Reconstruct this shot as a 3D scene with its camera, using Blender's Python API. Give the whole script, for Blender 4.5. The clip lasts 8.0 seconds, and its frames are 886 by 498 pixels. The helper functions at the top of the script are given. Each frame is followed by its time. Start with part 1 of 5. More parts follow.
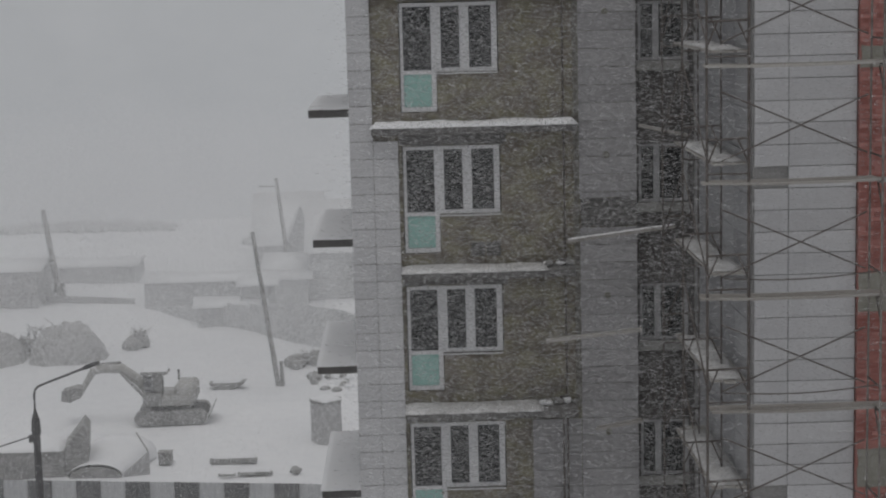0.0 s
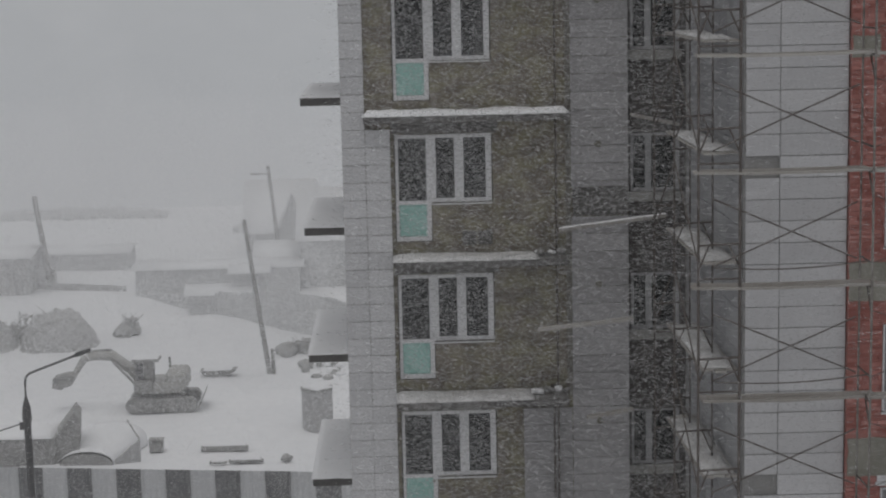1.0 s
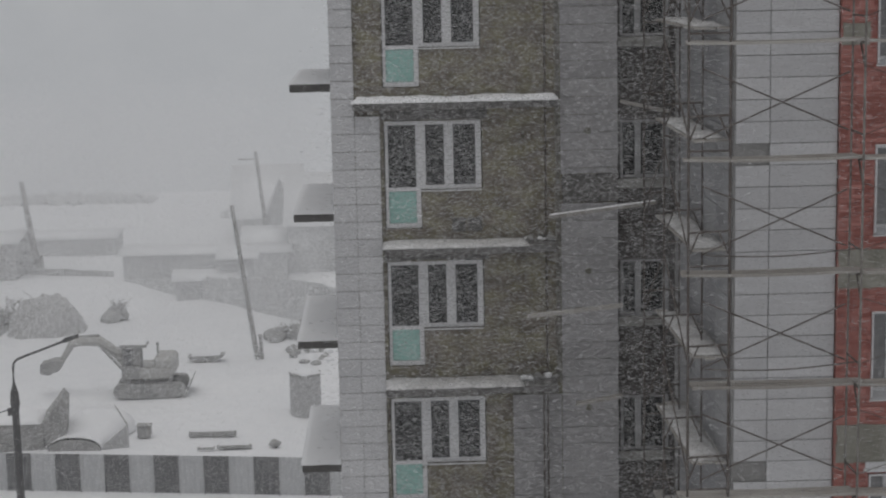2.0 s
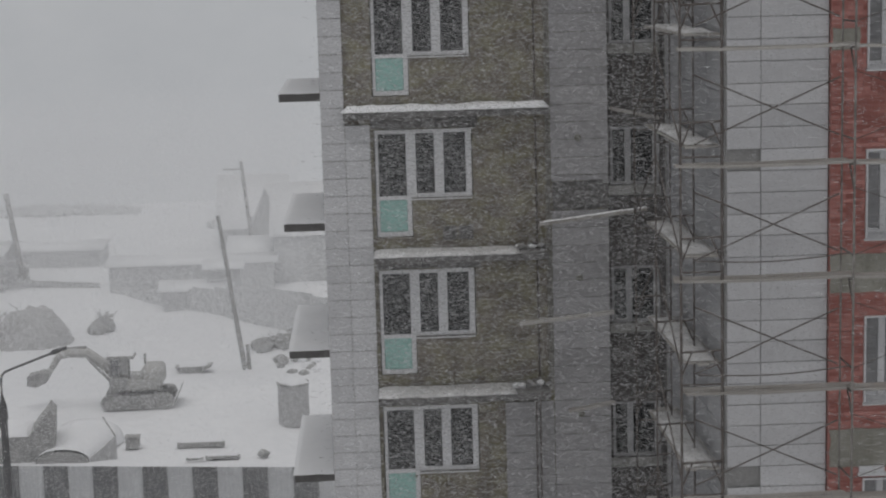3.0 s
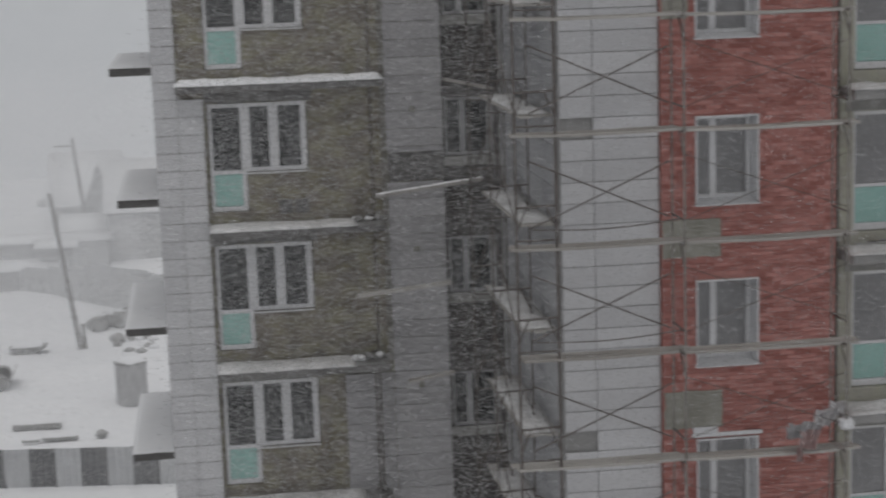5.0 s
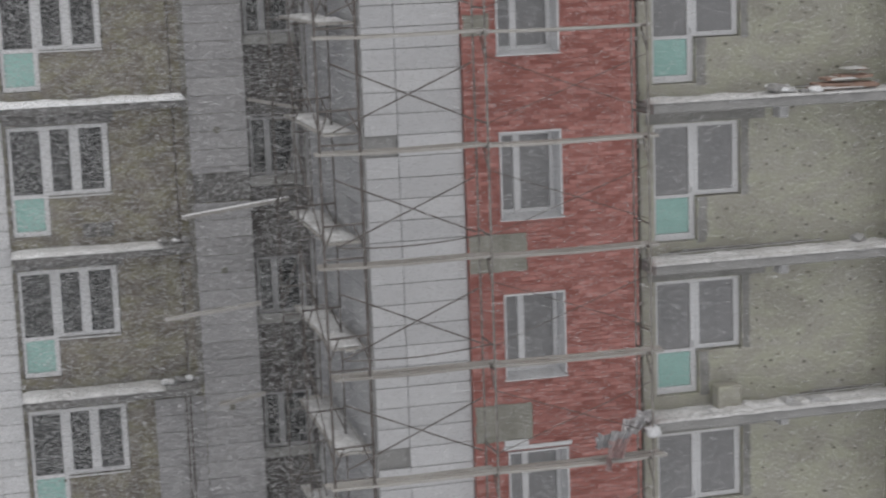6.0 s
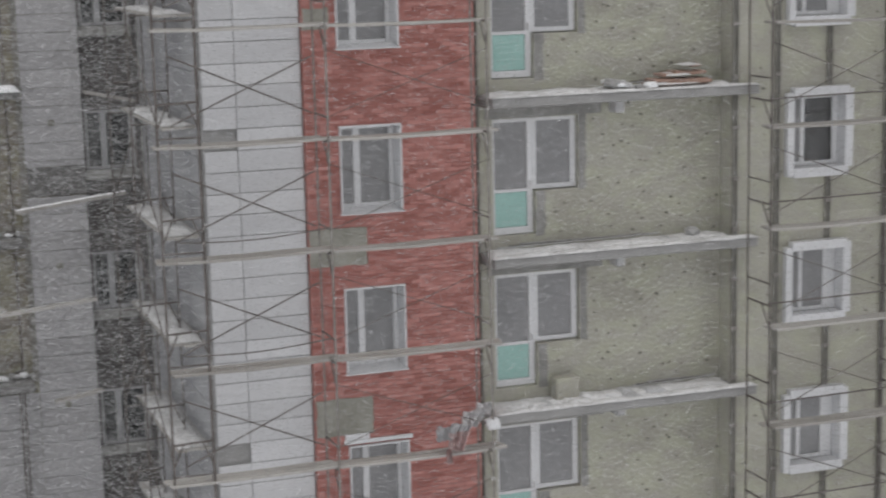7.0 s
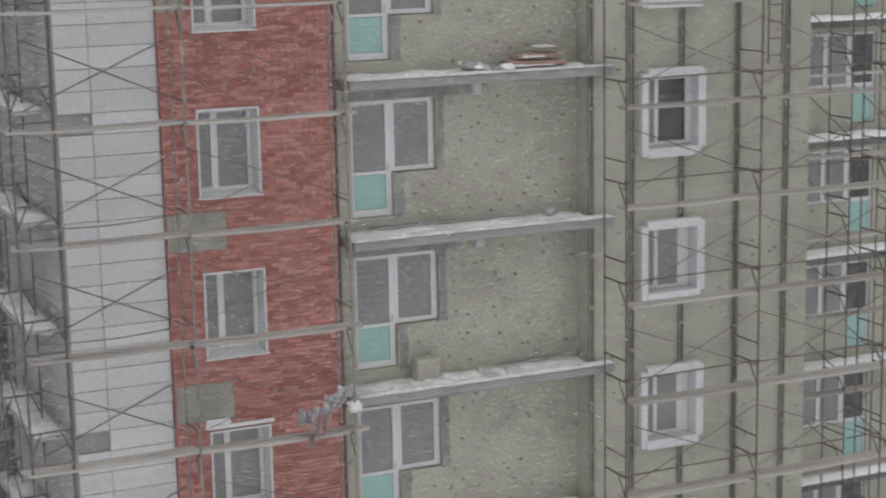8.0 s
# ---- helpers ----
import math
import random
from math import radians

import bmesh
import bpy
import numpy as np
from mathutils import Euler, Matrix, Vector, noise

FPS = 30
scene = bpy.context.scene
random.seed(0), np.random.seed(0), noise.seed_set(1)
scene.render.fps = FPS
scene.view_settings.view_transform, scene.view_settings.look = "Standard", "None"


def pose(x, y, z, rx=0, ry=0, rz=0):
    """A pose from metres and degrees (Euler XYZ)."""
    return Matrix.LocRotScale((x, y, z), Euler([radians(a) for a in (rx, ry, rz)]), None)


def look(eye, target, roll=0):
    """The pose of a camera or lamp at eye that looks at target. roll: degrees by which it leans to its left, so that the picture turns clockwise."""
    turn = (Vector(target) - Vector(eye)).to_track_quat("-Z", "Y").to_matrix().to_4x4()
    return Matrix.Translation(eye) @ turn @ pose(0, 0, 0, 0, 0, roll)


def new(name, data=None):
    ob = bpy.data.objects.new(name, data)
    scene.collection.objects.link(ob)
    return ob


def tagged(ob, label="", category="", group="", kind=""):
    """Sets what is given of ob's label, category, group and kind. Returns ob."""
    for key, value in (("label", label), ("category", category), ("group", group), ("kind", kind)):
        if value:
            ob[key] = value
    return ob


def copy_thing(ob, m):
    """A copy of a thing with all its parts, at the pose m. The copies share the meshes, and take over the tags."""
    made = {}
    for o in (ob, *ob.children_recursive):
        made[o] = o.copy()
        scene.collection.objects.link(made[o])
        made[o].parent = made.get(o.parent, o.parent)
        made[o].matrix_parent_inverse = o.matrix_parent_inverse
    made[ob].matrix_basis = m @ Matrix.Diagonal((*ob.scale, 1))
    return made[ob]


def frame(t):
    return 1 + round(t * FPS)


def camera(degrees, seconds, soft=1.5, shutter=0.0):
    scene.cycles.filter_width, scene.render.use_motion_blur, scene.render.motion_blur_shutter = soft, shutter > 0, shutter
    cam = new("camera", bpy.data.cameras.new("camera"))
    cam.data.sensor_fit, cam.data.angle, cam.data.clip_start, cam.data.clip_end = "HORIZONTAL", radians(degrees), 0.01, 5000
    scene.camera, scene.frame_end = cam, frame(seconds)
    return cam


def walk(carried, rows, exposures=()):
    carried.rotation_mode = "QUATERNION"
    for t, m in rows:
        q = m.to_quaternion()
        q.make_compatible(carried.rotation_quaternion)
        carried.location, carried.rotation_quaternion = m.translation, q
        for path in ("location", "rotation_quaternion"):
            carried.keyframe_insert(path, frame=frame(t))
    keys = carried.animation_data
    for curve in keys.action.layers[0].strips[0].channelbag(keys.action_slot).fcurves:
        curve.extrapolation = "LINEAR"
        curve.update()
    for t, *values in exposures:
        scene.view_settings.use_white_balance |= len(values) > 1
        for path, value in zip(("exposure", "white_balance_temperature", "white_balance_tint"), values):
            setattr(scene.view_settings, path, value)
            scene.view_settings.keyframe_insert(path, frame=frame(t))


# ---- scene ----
cam = camera(28.53, 8.0, soft=2.1, shutter=0.5)
PATH = [
    (0, pose(0.120, 0, 24.974, 81.37, 1.45, -1.23)),
    (0.5, pose(0.125, 0, 24.981, 81.14, 1.20, -1.35)),
    (1, pose(0.122, 0, 24.985, 80.97, 1.25, -1.48)),
    (1.5, pose(0.128, 0, 25.006, 80.47, 1.27, -1.71)),
    (1.7, pose(0.106, 0, 25.014, 80.41, 1.18, -1.64)),
    (2.8, pose(-0.014, 0, 25.022, 80.75, 1.17, -2.84)),
    (3, pose(-0.054, 0, 25.023, 80.73, 1.58, -2.47)),
    (3.5, pose(-0.050, 0, 25.025, 81.06, 1.80, -2.58)),
    (4, pose(-0.054, 0, 25.020, 80.81, 1.50, -3.02)),
    (4.2, pose(-0.056, 0, 25.016, 80.49, 1.57, -3.53)),
    (5.3, pose(-0.018, 0, 25.004, 79.56, 1.82, -10.11)),
    (5.5, pose(-0.002, 0, 24.988, 79.64, 1.87, -11.58)),
    (6, pose(0.015, 0, 24.986, 80.11, 2.03, -14.26)),
    (6.5, pose(-0.010, 0, 24.987, 79.79, 1.79, -16.90)),
    (7, pose(-0.040, 0, 24.991, 79.76, 1.27, -19.56)),
    (7.5, pose(-0.072, 0, 24.996, 79.52, 0.93, -22.19)),
    (8, pose(-0.096, 0, 24.999, 79.08, 1.09, -24.32)),
]
walk(cam, PATH, exposures=[(0.0, -0.94), (1.5, -0.88), (3.5, -0.75), (4.2, -0.74), (5.5, -0.64), (6.0, -0.13), (6.5, -0.07), (7.0, -0.01), (8.0, 0.0)])

# ---- overcast sky in a snowfall, and a very soft high sun behind it ----
world = bpy.data.worlds.new("overcast")
scene.world = world
world.use_nodes = True
wn, wl = world.node_tree.nodes, world.node_tree.links
bg = wn["Background"]
sky = wn.new("ShaderNodeTexSky")
sky.sky_type = "NISHITA"
sky.sun_disc = False
sky.sun_elevation, sky.sun_rotation = radians(76), radians(200)
sky.air_density, sky.dust_density = 1.0, 6.0
scale = wn.new("ShaderNodeVectorMath")
scale.operation = "SCALE"
scale.inputs["Scale"].default_value = 0.05
cloud = wn.new("ShaderNodeMix")
cloud.data_type = "RGBA"
cloud.inputs["Factor"].default_value = 0.92
cloud.inputs["B"].default_value = (0.635, 0.637, 0.655, 1)
wl.new(sky.outputs["Color"], scale.inputs[0])
wl.new(scale.outputs["Vector"], cloud.inputs["A"])
wl.new(cloud.outputs["Result"], bg.inputs["Color"])
bg.inputs["Strength"].default_value = 1.0
sun = new("sun", bpy.data.lights.new("sun", "SUN"))
sun.data.energy, sun.data.angle, sun.data.color = 1.2, radians(60), (1.0, 0.98, 0.95)
sun.matrix_world = look((0, 0, 60), (5, 13, 0))


# ---- materials ----
def node_material(name, rough=0.8, metal=0.0):
    m = bpy.data.materials.new(name)
    m.use_nodes = True
    b = m.node_tree.nodes["Principled BSDF"]
    b.inputs["Roughness"].default_value, b.inputs["Metallic"].default_value = rough, metal
    return m, m.node_tree.nodes, m.node_tree.links, b


def surface(name, dark, light, scale=2.0, fine=40.0, rough=0.8, bump=0.15, metal=0.0, island=0.0, per_object=0.0, streak=1.0, contrast=0.5):
    """A two-scale mottled surface: broad stains, fine grain, relief, and a tone that varies by piece."""
    m, n, l, b = node_material(name, rough, metal)
    tc = n.new("ShaderNodeTexCoord")
    mp = n.new("ShaderNodeMapping")
    mp.inputs["Scale"].default_value = (1, 1, 1 / streak)
    geo = n.new("ShaderNodeNewGeometry")
    l.new(geo.outputs["Position"], mp.inputs["Vector"])
    big, small = n.new("ShaderNodeTexNoise"), n.new("ShaderNodeTexNoise")
    big.inputs["Scale"].default_value, big.inputs["Detail"].default_value = scale, 6
    small.inputs["Scale"].default_value, small.inputs["Detail"].default_value = fine, 3
    l.new(mp.outputs["Vector"], big.inputs["Vector"])
    l.new(mp.outputs["Vector"], small.inputs["Vector"])
    add = n.new("ShaderNodeMath")
    add.operation = "MULTIPLY_ADD"
    add.inputs[1].default_value = 0.45
    l.new(small.outputs["Fac"], add.inputs[0])
    half = n.new("ShaderNodeMath")
    half.operation = "MULTIPLY"
    half.inputs[1].default_value = 0.55
    l.new(big.outputs["Fac"], half.inputs[0])
    l.new(half.outputs[0], add.inputs[2])
    last = add.outputs[0]
    for amount, kind in ((island, "island"), (per_object, "object")):
        if amount:
            if kind == "island":
                src = geo.outputs["Random Per Island"]
            else:
                src = n.new("ShaderNodeObjectInfo").outputs["Random"]
            mad = n.new("ShaderNodeMath")
            mad.operation = "MULTIPLY_ADD"
            mad.inputs[1].default_value = amount
            sub = n.new("ShaderNodeMath")
            sub.operation = "SUBTRACT"
            sub.inputs[1].default_value = amount / 2
            l.new(src, mad.inputs[0])
            l.new(last, sub.inputs[0])
            l.new(sub.outputs[0], mad.inputs[2])
            last = mad.outputs[0]
    ramp = n.new("ShaderNodeValToRGB")
    ramp.color_ramp.elements[0].position, ramp.color_ramp.elements[1].position = 0.5 - contrast / 2, 0.5 + contrast / 2
    ramp.color_ramp.elements[0].color, ramp.color_ramp.elements[1].color = (*dark, 1), (*light, 1)
    l.new(last, ramp.inputs["Fac"])
    l.new(ramp.outputs["Color"], b.inputs["Base Color"])
    bp = n.new("ShaderNodeBump")
    bp.inputs["Strength"].default_value, bp.inputs["Distance"].default_value = bump, 0.02
    l.new(small.outputs["Fac"], bp.inputs["Height"])
    l.new(bp.outputs["Normal"], b.inputs["Normal"])
    return m


def patched(name, dark, light, tint, scale, fine, contrast=0.42):
    """Raw mineral wool: light and dark fibre with broad tinted patches lying along the boards."""
    m = surface(name, dark, light, scale=scale, fine=fine, rough=0.95, bump=0.5, contrast=contrast)
    n, l = m.node_tree.nodes, m.node_tree.links
    base = n["Principled BSDF"].inputs["Base Color"]
    ramp = base.links[0].from_node
    geo = n.new("ShaderNodeNewGeometry")
    mp = n.new("ShaderNodeMapping")
    mp.inputs["Scale"].default_value = (1, 1, 1.8)
    patch = n.new("ShaderNodeTexNoise")
    patch.inputs["Scale"].default_value, patch.inputs["Detail"].default_value = 1.9, 5
    edge = n.new("ShaderNodeMapRange")
    edge.inputs["From Min"].default_value, edge.inputs["From Max"].default_value = 0.44, 0.62
    edge.inputs["To Max"].default_value = 0.75
    mix = n.new("ShaderNodeMix")
    mix.data_type = "RGBA"
    mix.inputs["B"].default_value = (*tint, 1)
    l.new(geo.outputs["Position"], mp.inputs["Vector"])
    l.new(mp.outputs["Vector"], patch.inputs["Vector"])
    l.new(patch.outputs["Fac"], edge.inputs["Value"])
    l.new(edge.outputs["Result"], mix.inputs["Factor"])
    l.new(ramp.outputs["Color"], mix.inputs["A"])
    l.new(mix.outputs["Result"], base)
    return m


def glass_material(name, tint, rough=0.02, clear=0.75):
    """A pane: mirror-like gloss over a partly clear sheet."""
    m, n, l, b = node_material(name, rough)
    b.inputs["Base Color"].default_value = (*tint, 1)
    b.inputs["IOR"].default_value = 1.5
    b.inputs["Specular IOR Level"].default_value = 0.9
    see = n.new("ShaderNodeBsdfTransparent")
    see.inputs["Color"].default_value = (0.85, 0.88, 0.88, 1)
    mix = n.new("ShaderNodeMixShader")
    mix.inputs[0].default_value = clear
    l.new(b.outputs[0], mix.inputs[1])
    l.new(see.outputs[0], mix.inputs[2])
    l.new(mix.outputs[0], n["Material Output"].inputs["Surface"])
    return m


def flake_material(name, clear=0.0):
    """Ice that lets about as much light through as it throws back."""
    m, n, l, b = node_material(name, 0.9)
    b.inputs["Base Color"].default_value = (0.9, 0.905, 0.915, 1)
    through_light = n.new("ShaderNodeBsdfTranslucent")
    through_light.inputs["Color"].default_value = (0.9, 0.905, 0.915, 1)
    mix = n.new("ShaderNodeMixShader")
    l.new(b.outputs[0], mix.inputs[1])
    l.new(through_light.outputs[0], mix.inputs[2])
    see = n.new("ShaderNodeBsdfTransparent")
    thin = n.new("ShaderNodeMixShader")
    thin.inputs[0].default_value = clear
    l.new(mix.outputs[0], thin.inputs[1])
    l.new(see.outputs[0], thin.inputs[2])
    l.new(thin.outputs[0], n["Material Output"].inputs["Surface"])
    return m


SNOW = surface("snow", (0.80, 0.81, 0.83), (0.90, 0.905, 0.915), scale=0.6, fine=9, rough=0.75, bump=0.5)
SNOW_GROUND = surface("snow_ground", (0.78, 0.79, 0.81), (0.90, 0.905, 0.915), scale=0.12, fine=1.3, rough=0.8, bump=0.6)
FLAKE = flake_material("snowflake")
FLAKE_THIN = flake_material("thin_snowflake", 0.64)
FLAKE_VEIL = flake_material("fine_snowflake", 0.74)
TILE = surface("pale_facade_tile", (0.47, 0.472, 0.485), (0.58, 0.582, 0.595), scale=0.8, fine=30, rough=0.55, bump=0.05, per_object=0.35, streak=3)
TILE_GREY = surface("grey_facade_tile", (0.27, 0.265, 0.27), (0.38, 0.375, 0.38), scale=1.1, fine=14, rough=0.6, bump=0.08, per_object=0.3, streak=2)
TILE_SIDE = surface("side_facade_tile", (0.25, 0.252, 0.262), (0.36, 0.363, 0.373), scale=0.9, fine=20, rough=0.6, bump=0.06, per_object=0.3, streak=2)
WOOL = patched("green_mineral_wool", (0.11, 0.098, 0.085), (0.26, 0.235, 0.20), (0.245, 0.234, 0.158), 2.3, 15)
WOOL_PALE = patched("pale_mineral_wool", (0.29, 0.28, 0.235), (0.45, 0.44, 0.385), (0.41, 0.412, 0.325), 1.1, 20, 0.4)
WOOL_PATCH = surface("bare_wool_patch", (0.19, 0.185, 0.155), (0.34, 0.333, 0.295), scale=3, fine=20, rough=0.95, bump=0.4, contrast=0.4)
BRICK = surface("red_clinker", (0.28, 0.104, 0.087), (0.55, 0.262, 0.233), scale=5.0, fine=18, rough=0.8, bump=0.25, island=0.66, per_object=0.6, streak=0.22, contrast=0.9)
MORTAR = surface("dark_red_joint", (0.33, 0.145, 0.125), (0.43, 0.20, 0.175), scale=3, fine=30, rough=0.95)
CONCRETE = surface("bare_concrete", (0.22, 0.22, 0.215), (0.34, 0.335, 0.33), scale=1.2, fine=18, rough=0.9, bump=0.25)
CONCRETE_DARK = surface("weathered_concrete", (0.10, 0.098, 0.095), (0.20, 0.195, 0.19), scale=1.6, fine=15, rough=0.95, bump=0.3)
SPANDREL = surface("dark_spandrel", (0.05, 0.047, 0.046), (0.125, 0.117, 0.114), scale=1.5, fine=11, rough=0.85, bump=0.3)
INTERIOR = surface("unlit_room", (0.20, 0.19, 0.18), (0.28, 0.27, 0.26), scale=0.8, fine=12, rough=0.95)
PVC = surface("white_window_plastic", (0.60, 0.603, 0.615), (0.69, 0.693, 0.705), scale=2, fine=20, rough=0.35, bump=0.02)
METAL_WHITE = surface("white_sheet_metal", (0.56, 0.565, 0.58), (0.69, 0.695, 0.71), scale=2, fine=12, rough=0.4, bump=0.04)
TEAL = surface("teal_door_panel", (0.26, 0.45, 0.41), (0.34, 0.55, 0.51), scale=3, fine=15, rough=0.45, bump=0.04)
GLASS_DARK = glass_material("dark_window_glass", (0.05, 0.05, 0.052), 0.03, 0.45)
GLASS_FILM = surface("filmed_window_glass", (0.19, 0.19, 0.195), (0.26, 0.26, 0.265), scale=1.5, fine=9, rough=0.15, bump=0.02)
SNOW_WORN = surface("trodden_gritty_snow", (0.42, 0.415, 0.41), (0.80, 0.80, 0.805), scale=2.6, fine=14, rough=0.85, bump=0.6, contrast=0.34)
FRAME_DULL = surface("dull_grey_frame", (0.25, 0.25, 0.255), (0.40, 0.40, 0.405), scale=3, fine=22, rough=0.6, bump=0.05)
STEEL_RIME = surface("rime_crusted_steel", (0.10, 0.088, 0.08), (0.30, 0.285, 0.265), scale=3.5, fine=24, rough=0.8, bump=0.3, contrast=0.35)
MORTAR_GREY = surface("grey_mortar_smear", (0.17, 0.168, 0.162), (0.33, 0.327, 0.312), scale=2.6, fine=17, rough=0.95, bump=0.4, contrast=0.4)
STEEL = surface("rusty_scaffold_steel", (0.06, 0.052, 0.048), (0.155, 0.135, 0.122), scale=4, fine=40, rough=0.6, metal=0.3)
RAIL = surface("dark_guide_rail", (0.13, 0.125, 0.11), (0.30, 0.29, 0.26), scale=6, fine=35, rough=0.7, metal=0.2)
PLANK = surface("weathered_deck_board", (0.27, 0.255, 0.235), (0.42, 0.405, 0.38), scale=2, fine=25, rough=0.85, bump=0.3, per_object=0.4)
DOWEL = surface("dark_fixing_disc", (0.12, 0.117, 0.095), (0.21, 0.205, 0.17), fine=30, rough=0.8)
FENCE_PALE = surface("pale_fence_sheet", (0.60, 0.61, 0.62), (0.72, 0.725, 0.73), scale=0.8, fine=10, rough=0.5, bump=0.05)
FENCE_DARK = surface("grey_fence_sheet", (0.24, 0.242, 0.245), (0.34, 0.342, 0.345), scale=0.8, fine=10, rough=0.5, bump=0.05)
# Yard colours: snow dust, plus distance haze paled into the base colour.
FROST_HAZE_STEEL = surface("snowy_hazed_steel", (0.22, 0.22, 0.218), (0.46, 0.46, 0.458), scale=1.2, fine=8, rough=0.7, bump=0.2)
FROST_HAZE_YELLOW = surface("snowy_hazed_yellow_paint", (0.35, 0.347, 0.335), (0.54, 0.538, 0.53), scale=1.0, fine=7, rough=0.6, bump=0.1)
FROST_HAZE_WOOD = surface("snowy_hazed_timber", (0.24, 0.238, 0.235), (0.46, 0.46, 0.455), scale=1.2, fine=9, rough=0.9, bump=0.3)
FROST_HAZE_WALL = surface("snowy_hazed_wall", (0.36, 0.36, 0.365), (0.55, 0.55, 0.555), scale=0.5, fine=5, rough=0.9, bump=0.2)
# Far walls and earth: haze put into the base colour.
HAZE_PALE_WALL = surface("far_wall_paled_for_haze", (0.50, 0.505, 0.51), (0.65, 0.655, 0.66), scale=0.4, fine=4, rough=0.9, bump=0.2)
HAZE_PALE_EARTH = surface("far_earth_paled_for_haze", (0.32, 0.32, 0.322), (0.55, 0.55, 0.552), scale=0.5, fine=3, rough=0.95, bump=0.4)
FOG_BACKDROP = surface("backdrop_haze_colour", (0.79, 0.815, 0.835), (0.88, 0.897, 0.912), scale=0.02, fine=0.12, rough=1.0, bump=0.0, streak=0.6)
LAMP_STEEL = surface("dark_lamp_post", (0.10, 0.10, 0.102), (0.20, 0.20, 0.202), scale=3, fine=20, rough=0.6, metal=0.3)
RAG = surface("torn_striped_sheet", (0.60, 0.595, 0.61), (0.88, 0.875, 0.88), scale=5, fine=14, rough=0.7, bump=0.4, contrast=0.25)
RAG_RED = surface("faded_red_sheet", (0.50, 0.32, 0.31), (0.74, 0.62, 0.61), scale=5, fine=14, rough=0.7, bump=0.3)
CARD = surface("brown_packing", (0.26, 0.165, 0.125), (0.40, 0.27, 0.215), scale=4, fine=20, rough=0.85)


# ---- mesh helpers ----
def box(bm, x0, x1, y0, y1, z0, z1):
    v = [bm.verts.new(p) for p in ((x0, y0, z0), (x1, y0, z0), (x1, y1, z0), (x0, y1, z0), (x0, y0, z1), (x1, y0, z1), (x1, y1, z1), (x0, y1, z1))]
    for f in ((0, 3, 2, 1), (4, 5, 6, 7), (0, 1, 5, 4), (1, 2, 6, 5), (2, 3, 7, 6), (3, 0, 4, 7)):
        bm.faces.new([v[i] for i in f])


def boxes(*items):
    bm = bmesh.new()
    for it in items:
        box(bm, *it)
    return bm


def channel_bar(half, depth, z0, z1, wall=0.02, gap=0.02):
    """A steel channel standing upright, its open side away from the wall."""
    outline = [(-half, 0), (-half, -depth), (-gap, -depth), (-gap, -wall), (gap, -wall), (gap, -depth), (half, -depth), (half, 0)]
    bm = bmesh.new()
    low = [bm.verts.new((x, y, z0)) for x, y in outline]
    high = [bm.verts.new((x, y, z1)) for x, y in outline]
    n = len(outline)
    for i in range(n):
        j = (i + 1) % n
        bm.faces.new((low[i], low[j], high[j], high[i]))
    for ring in (low, high):
        for q in ((0, 1, 2, 3), (0, 3, 4, 7), (4, 5, 6, 7)):
            bm.faces.new([ring[i] for i in q])
    bmesh.ops.recalc_face_normals(bm, faces=bm.faces[:])
    return bm


def chamfered(x0, x1, y0, y1, z0, z1, w=0.006):
    """A box with bevelled edges."""
    bm = boxes((x0, x1, y0, y1, z0, z1))
    bmesh.ops.bevel(bm, geom=bm.edges[:], offset=w, segments=1, affect="EDGES")
    return bm


def tube(bm, a, b, r, sides=7, r2=None):
    a, b = Vector(a), Vector(b)
    q = (b - a).to_track_quat("Z", "Y").to_matrix()
    r2 = r if r2 is None else r2
    lo, hi = [], []
    for i in range(sides):
        w = 2 * math.pi * i / sides
        d = q @ Vector((math.cos(w), math.sin(w), 0))
        lo.append(bm.verts.new(a + d * r))
        hi.append(bm.verts.new(b + d * r2))
    for i in range(sides):
        j = (i + 1) % sides
        bm.faces.new((lo[i], lo[j], hi[j], hi[i]))
    bm.faces.new(lo[::-1])
    bm.faces.new(hi)


def tubes(*items):
    bm = bmesh.new()
    for it in items:
        tube(bm, *it)
    return bm


def mesh_of(bm, name, material):
    me = bpy.data.meshes.new(name)
    bmesh.ops.recalc_face_normals(bm, faces=bm.faces[:])
    bm.to_mesh(me)
    bm.free()
    me.materials.append(material)
    return me


def part(name, bm, material, parent, label=""):
    ob = new(name, mesh_of(bm, name, material))
    ob.parent = parent
    return tagged(ob, label)


def thing(name, at, label, category, group="", kind="", turn=0.0):
    ob = new(name)
    ob.matrix_basis = pose(*at, 0, 0, turn)
    return tagged(ob, label, category, group, kind)


def structure(name, bm, material, label, category):
    return tagged(new(name, mesh_of(bm, name, material)), label, category, "", "structure")


